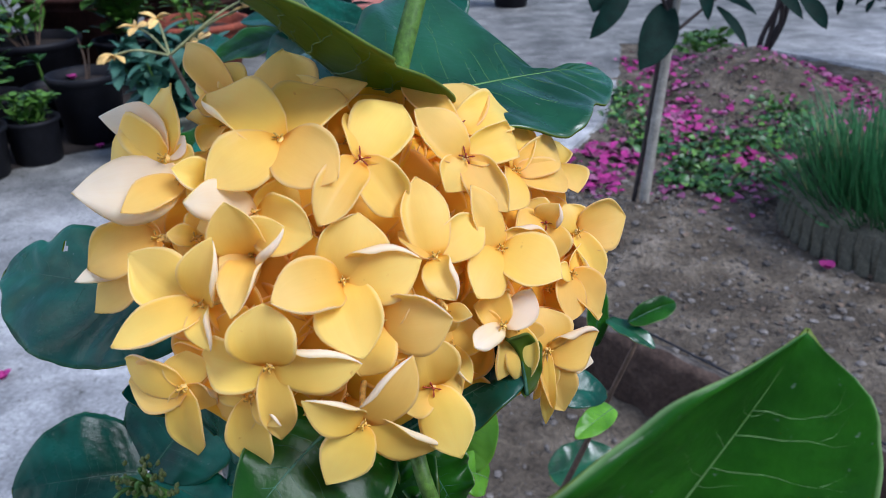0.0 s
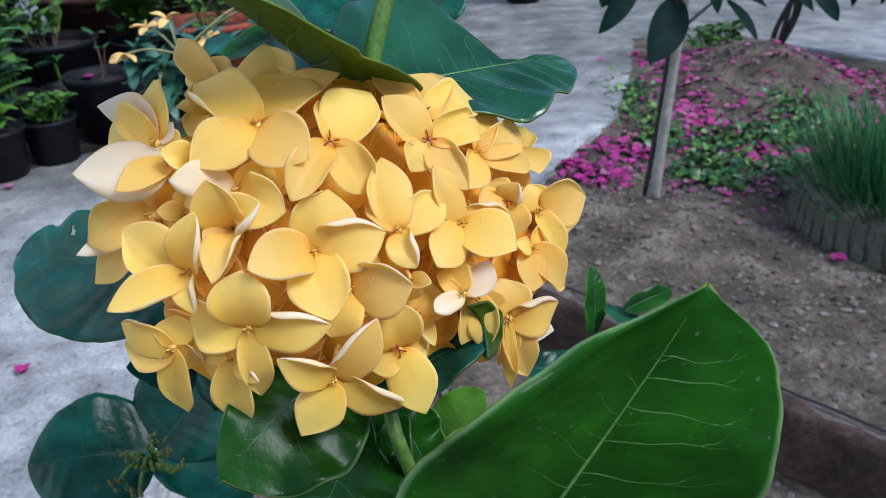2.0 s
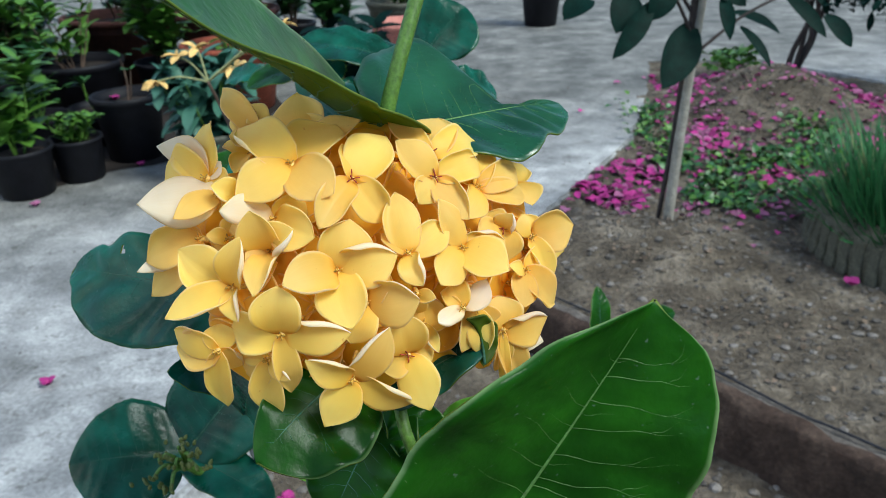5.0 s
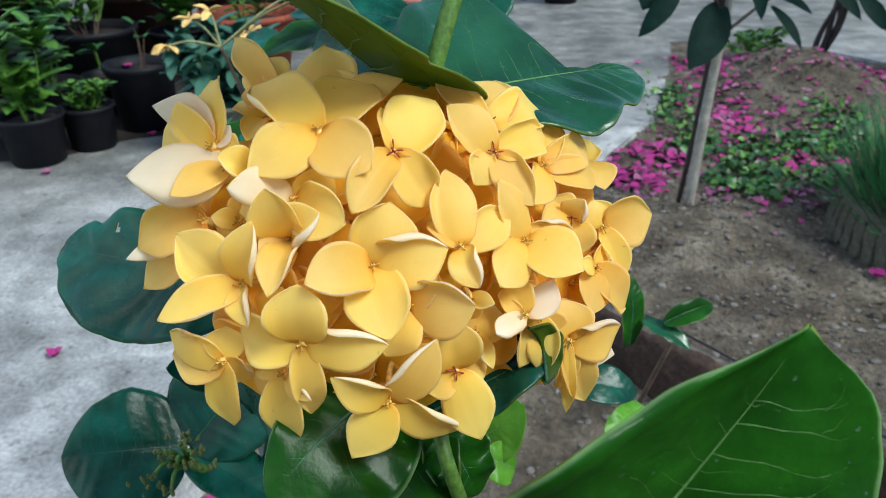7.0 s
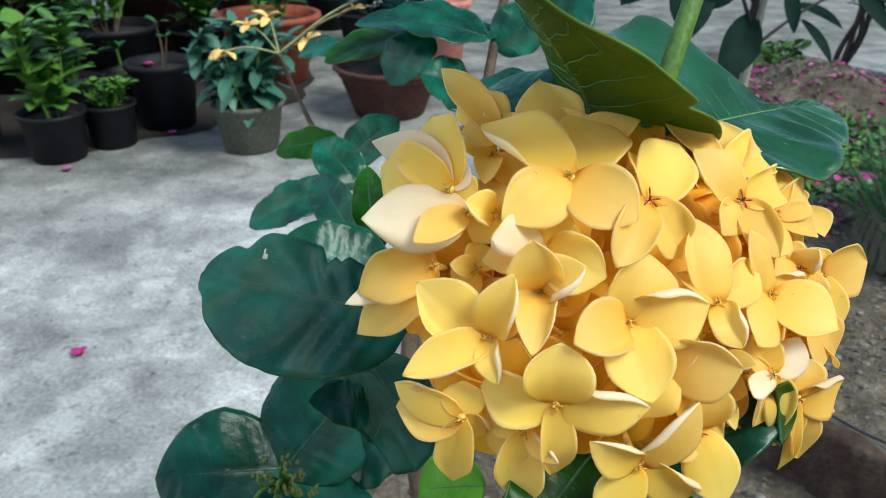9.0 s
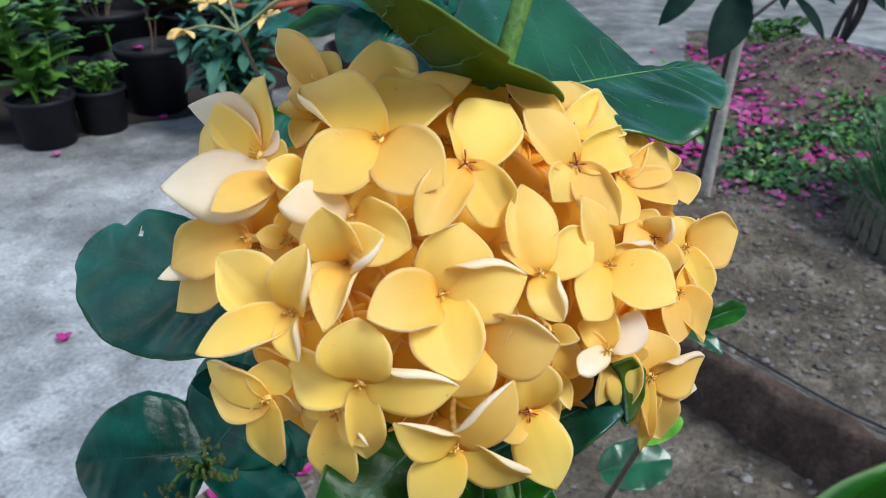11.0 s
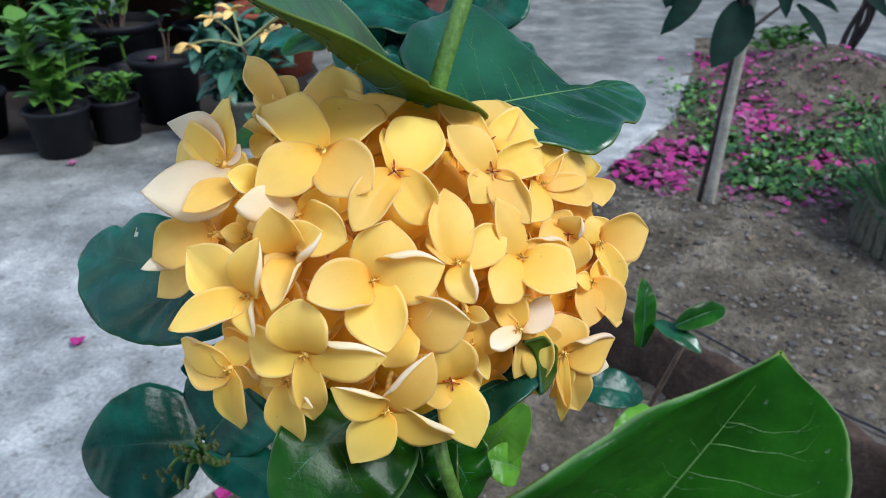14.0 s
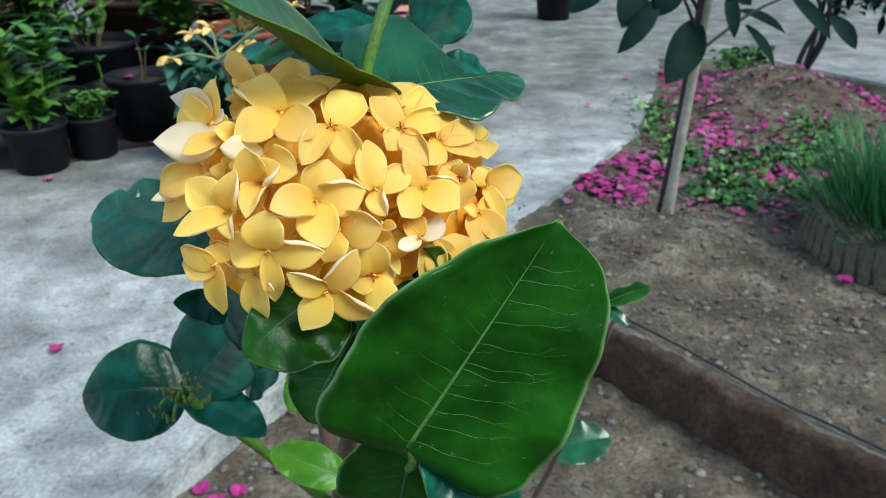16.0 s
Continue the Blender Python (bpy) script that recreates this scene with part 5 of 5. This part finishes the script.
# ---- the raised bed ----
def build_sapling():
    ob = tagged(empty("sapling", (0.425, 1.69, 0.02)), "young tree with hanging dark green leaves tied to a grey stake", "tree")
    o = np.array(ob.location)
    tube("stake", [np.array(p) - o for p in ((0.425, 1.69, -0.03), (0.436, 1.70, 0.28), (0.449, 1.70, 0.58), (0.46, 1.70, 0.95))], [0.0125, 0.012, 0.0115, 0.011], M_STAKE, ob)
    tube("trunk", [np.array(p) - o for p in ((0.404, 1.705, 0.0), (0.420, 1.705, 0.22), (0.428, 1.700, 0.40), (0.432, 1.69, 0.55), (0.44, 1.69, 1.0))], [0.006, 0.006, 0.007, 0.008, 0.006], M_BARK, ob)
    limbs = (((0.432, 1.69, 0.41), (0.56, 1.74, 0.50), (0.72, 1.80, 0.56)), ((0.436, 1.69, 0.5), (0.36, 1.68, 0.60), (0.27, 1.68, 0.68)), ((0.438, 1.69, 0.56), (0.47, 1.62, 0.64), (0.55, 1.58, 0.72)), ((0.434, 1.69, 0.46), (0.38, 1.66, 0.55), (0.30, 1.64, 0.63)))
    for a, b, c in limbs:
        tube("branch", [np.array(p) - o for p in (a, b, c)], [0.0045, 0.0035, 0.002], M_BARK, ob)

    def hang(b, t, half, n):
        vs, fs = blade_data(np.array(b) - o, np.array(t) - o, half, n, 0.008, 8)
        mesh_object("leaf", vs, fs, [M_DARKGREEN], ob)

    hang((0.433, 1.694, 0.483), (0.359, 1.586, 0.368), 0.042, (0, -1, 0.1))
    hang((0.332, 1.643, 0.537), (0.246, 1.563, 0.437), 0.024, (0.3, -1, 0.3))
    hang((0.291, 1.671, 0.556), (0.256, 1.609, 0.482), 0.035, (0, -1, 0.2))
    hang((0.482, 1.663, 0.548), (0.492, 1.602, 0.466), 0.016, (0, -1, 0.0))
    hang((0.552, 1.811, 0.493), (0.66, 1.798, 0.445), 0.02, (0, -0.5, 1))
    hang((0.567, 1.797, 0.463), (0.627, 1.73, 0.382), 0.014, (0.5, -1, 0.2))
    hang((0.651, 1.785, 0.535), (0.737, 1.728, 0.446), 0.018, (0.3, -1, 0.3))
    hang((0.785, 1.88, 0.473), (0.849, 1.851, 0.402), 0.022, (0.3, -1, 0.3))
    hang((0.204, 1.635, 0.548), (0.144, 1.59, 0.513), 0.03, (0, -0.6, 1))
    hang((0.372, 1.668, 0.581), (0.327, 1.626, 0.504), 0.03, (0.2, -1, 0.3))
    hang((0.443, 1.686, 0.602), (0.531, 1.657, 0.526), 0.03, (0.2, -1, 0.3))


def build_back_tree():
    ob = tagged(empty("small_tree", (1.227, 3.25, 0.02)), "small many-stemmed tree with dark leaves in the raised bed", "tree")
    rnd = random.Random(8)
    for k in range(5):
        a = k * 1.26
        top = (math.cos(a) * 0.22 + 0.05, math.sin(a) * 0.15, 0.62 + rnd.random() * 0.2)
        tube("branch", [(0, 0, -0.05), (0.02 + 0.02 * k, 0.0, 0.16 + 0.03 * k), top], [0.016 if k == 0 else 0.010, 0.010, 0.004], M_BARK, ob)
    fol = []
    for k in range(700):
        c = np.array((rnd.gauss(0.36, 0.22), rnd.gauss(-0.15, 0.14), abs(rnd.gauss(0, 0.14)) + 0.26 + 0.12 * rnd.random()))
        d = unit((rnd.gauss(0, 1), rnd.gauss(0, 1), rnd.gauss(-0.2, 0.6)))
        fol.append(blade_data(c, c + d * rnd.uniform(0.04, 0.08), 0.014, (0, 0, 1), 0.004, 3))
    vs, fs = merge(fol)
    mesh_object("crown", vs, fs, [M_DARKGREEN], ob)


def build_tyre():
    c, R, r, h = (1.035, 1.585), 0.300, 0.205, 0.105
    ob = tagged(empty("tyre_planter", (c[0], c[1], -0.01)), "dusty half-buried car tyre used as a planter", "tyre planter")
    seg = 96
    prof = [(R - 0.012, -0.05), (R - 0.006, 0.02), (R - 0.006, 0.055), (R - 0.016, 0.085), (R - 0.045, h), (R - 0.075, h - 0.004), (r + 0.008, h - 0.028), (r, h - 0.04), (r + 0.012, h - 0.06), (r + 0.03, -0.02)]
    vs = [(p * math.cos(2 * math.pi * k / seg), p * math.sin(2 * math.pi * k / seg), z) for p, z in prof for k in range(seg)]
    fs = [(i * seg + k, i * seg + (k + 1) % seg, (i + 1) * seg + (k + 1) % seg, (i + 1) * seg + k) for i in range(len(prof) - 1) for k in range(seg)]
    mesh_object("carcass", vs, fs, [M_TYRE], ob)
    bm = bmesh.new()
    bmesh.ops.create_cube(bm, size=1)
    for v in bm.verts:
        top = v.co.z > 0
        v.co = Vector((v.co.x * 0.022 - (0.014 if top else 0), v.co.y * (0.022 if top else 0.027), v.co.z * 0.085))
    bmesh.ops.bevel(bm, geom=bm.edges[:], offset=0.003, segments=1, affect="EDGES")
    me = bpy.data.meshes.new("tread_block")
    bm.to_mesh(me)
    bm.free()
    me.materials.append(M_TYRE)
    n = 52
    for k in range(n):
        a = 2 * math.pi * k / n
        lug = new("tread_block", me)
        lug.parent = ob
        lug.matrix_local = Matrix.Rotation(a, 4, "Z") @ Matrix.Translation((R - 0.004, 0, 0.040)) @ Matrix.Rotation(0.12, 4, "X")
    vs = [(0, 0, 0.03)] + [((r + 0.02) * math.cos(2 * math.pi * k / 32), (r + 0.02) * math.sin(2 * math.pi * k / 32), 0.028) for k in range(32)]
    mesh_object("earth", vs, [(0, 1 + k, 1 + (k + 1) % 32) for k in range(32)], [M_EARTH], ob)
    g = tagged(empty("grass_clump", (c[0] - 0.012, c[1] + 0.01, 0.018)), "thick clump of fine green grass growing in a tyre", "grass")
    rnd = random.Random(3)
    green, dry = [], []
    for k in range(2600):
        a, q = rnd.uniform(0, 6.283), rnd.random() ** 0.6 * 0.18
        b = np.array((math.cos(a) * q, math.sin(a) * q, 0.0))
        lean = rnd.uniform(0.02, 0.10) + q * rnd.uniform(0.15, 0.8)
        L = rnd.uniform(0.08, 0.25)
        t = b + np.array((math.cos(a + rnd.uniform(-0.7, 0.7)) * lean, math.sin(a + rnd.uniform(-0.7, 0.7)) * lean, L))
        (dry if rnd.random() < 0.05 else green).append(blade_data(b, t, 0.0027, (math.cos(a), math.sin(a), 0.2), 0.02, 4))
    for nm, data, m in (("grass", green, M_GRASS), ("dry_grass", dry, M_STRAW)):
        vs, fs = merge(data)
        mesh_object(nm, vs, fs, [m], g)


def scatter(name, label, category, count, spots, size, materials, seed, lift=0.004, flat=0.5):
    """Loose flakes (bracts, dry leaves, creeping leaves) strewn over the soil, as one object for each material."""
    rnd = random.Random(seed)
    data = [[] for _ in materials]
    for _ in range(count):
        x0, y0, sx, sy = rnd.choice(spots)
        x, y = rnd.gauss(x0, sx), rnd.gauss(y0, sy)
        slab = not inside(BED, np.array(x), np.array(y))
        z = (0.0 if slab else soil_height(x, y)) + lift * rnd.uniform(0.6, 2.2)
        if slab and rnd.random() < 0.9:
            continue
        a, e = rnd.uniform(0, 6.283), rnd.uniform(-flat, flat)
        L = size * rnd.uniform(0.6, 1.2)
        d = np.array((math.cos(a), math.sin(a), e * 0.8))
        up = unit((rnd.uniform(-flat, flat), rnd.uniform(-flat, flat), 1))
        data[rnd.randrange(len(materials))].append(blade_data((x, y, z), np.array((x, y, z + L * max(0, -e) * 0.8)) + d * L, L * 0.38, up, L * 0.12, 3))
    for m, d in zip(materials, data):
        if d:
            vs, fs = merge(d)
            tagged(mesh_object(name, vs, fs, [m]), label, category, kind="stuff")


def bract(x, y, z, size, material, seed):
    """One fallen papery bract flower of three cupped bracts."""
    rnd = random.Random(seed)
    ob = tagged(empty("fallen_bract", (x, y, z)), "fallen magenta bougainvillea bract lying on the concrete", "petal", group="fallen bracts")
    a0 = rnd.uniform(0, 6)
    for k in range(3):
        a = a0 + k * 2.09
        grid, _ = petal_grid((math.cos(a) * size, math.sin(a) * size, size * 0.75), 0.52, (0, 0, 1), 0, 0, 6, 5)
        vs, fs, sl, _ = shell(grid, 0.0004)
        mesh_object("petal", vs, fs, [material], ob)


def build_pebbles():
    rnd = random.Random(17)
    base = bmesh.new()
    bmesh.ops.create_icosphere(base, subdivisions=1, radius=1)
    bv = [np.array(v.co) for v in base.verts]
    bf = [tuple(v.index for v in f.verts) for f in base.faces]
    base.free()
    data = []
    for _ in range(9500):
        x, y = rnd.uniform(-0.5, 1.9), rnd.uniform(0.35, 3.2) if rnd.random() < 0.3 else rnd.uniform(0.45, 1.9)
        left = x < -0.02 + (y - 1.47) * 0.60
        if left:
            continue
        s = 0.0014 + 0.0080 * rnd.random() ** 4.4
        z = soil_height(x, y)
        sc = np.array((s * rnd.uniform(0.8, 1.5), s * rnd.uniform(0.8, 1.5), s * rnd.uniform(0.5, 0.9)))
        data.append(([v * sc * rnd.uniform(0.8, 1.15) + (x, y, z + s * 0.2) for v in bv], bf))
    vs, fs = merge(data)
    tagged(mesh_object("gravel", vs, fs, [M_STONE], smooth=False), "small grey stones and clods strewn over the soil", "gravel", kind="stuff")


build_sapling()
build_back_tree()
build_tyre()
scatter("bract_litter", "drifts of fallen magenta bougainvillea bracts on the soil", "petals", 950,
        ((0.30, 1.96, 0.05, 0.07), (0.44, 2.14, 0.08, 0.07), (0.72, 2.85, 0.06, 0.18), (0.82, 3.28, 0.14, 0.08), (0.70, 2.45, 0.06, 0.12), (1.42, 2.72, 0.10, 0.14), (1.10, 2.38, 0.14, 0.07), (0.82, 2.10, 0.12, 0.07), (1.5, 2.55, 0.12, 0.10), (1.35, 2.95, 0.06, 0.12)), 0.032, (M_PINK, M_PINK, M_PINK, M_PALEPINK), 51)
scatter("bract_litter", "single magenta bracts lying between the plants", "petals", 420, ((0.66, 1.85, 0.16, 0.10), (0.85, 2.2, 0.25, 0.2), (1.05, 2.85, 0.2, 0.2), (0.75, 2.5, 0.12, 0.2)), 0.026, (M_PINK, M_PALEPINK, M_PALEPINK), 52)
scatter("creeping_plant", "low creeping plant with small fresh green leaves", "groundcover", 1700,
        ((0.53, 2.52, 0.06, 0.14), (0.52, 2.75, 0.05, 0.10), (0.66, 2.02, 0.05, 0.06), (0.80, 2.20, 0.07, 0.05), (0.98, 2.22, 0.08, 0.06), (0.62, 1.86, 0.05, 0.04), (1.05, 2.42, 0.06, 0.06), (0.88, 1.95, 0.06, 0.05), (0.55, 2.2, 0.03, 0.05)), 0.024, (M_GREEN1, M_GREEN2, M_GREEN2), 53, 0.012, 0.9)
scatter("dry_leaf_litter", "curled dry brown leaves and crumbs on the soil", "leaf litter", 2600, ((0.8, 2.2, 0.25, 0.25), (0.8, 2.3, 0.35, 0.35), (1.05, 2.85, 0.25, 0.22), (0.5, 1.75, 0.3, 0.15), (0.75, 1.35, 0.4, 0.25)), 0.011, (M_DRY, M_STONE), 54)
scatter("tree_foot_plant", "small light green plant at the foot of a tree", "plant", 160, ((1.02, 3.36, 0.05, 0.05),), 0.04, (M_GREEN1,), 55, 0.05, 1.2)
build_pebbles()
bract(-0.767, 0.985, 0.001, 0.0155, M_PINK, 1)
bract(-1.277, 1.806, 0.001, 0.016, M_PALEPINK, 2)
bract(-1.131, 2.152, 0.001, 0.015, M_PINK, 3)
bract(0.675, 3.33, 0.001, 0.02, M_PINK, 4)
bract(-1.25, 2.30, 0.178, 0.017, M_PINK, 5)
bract(0.745, 1.395, 0.002, 0.017, M_PINK, 6)
for k, (x, y) in enumerate(((-0.405, 0.735), (-0.352, 0.742), (-0.372, 0.71), (-0.30, 0.80))):
    bract(x, y, soil_height(x, y), 0.015, M_PINK, 10 + k)
cable = tube("cable", [(0.10, 1.34, 0.008), (0.297, 1.159, 0.008), (0.40, 1.045, 0.009), (0.49, 0.945, 0.008), (0.602, 0.846, 0.008), (1.2, 0.27, 0.008)], 0.0022, M_CABLE, sides=8)
tagged(cable, "thin black cable lying along the kerb", "cable")
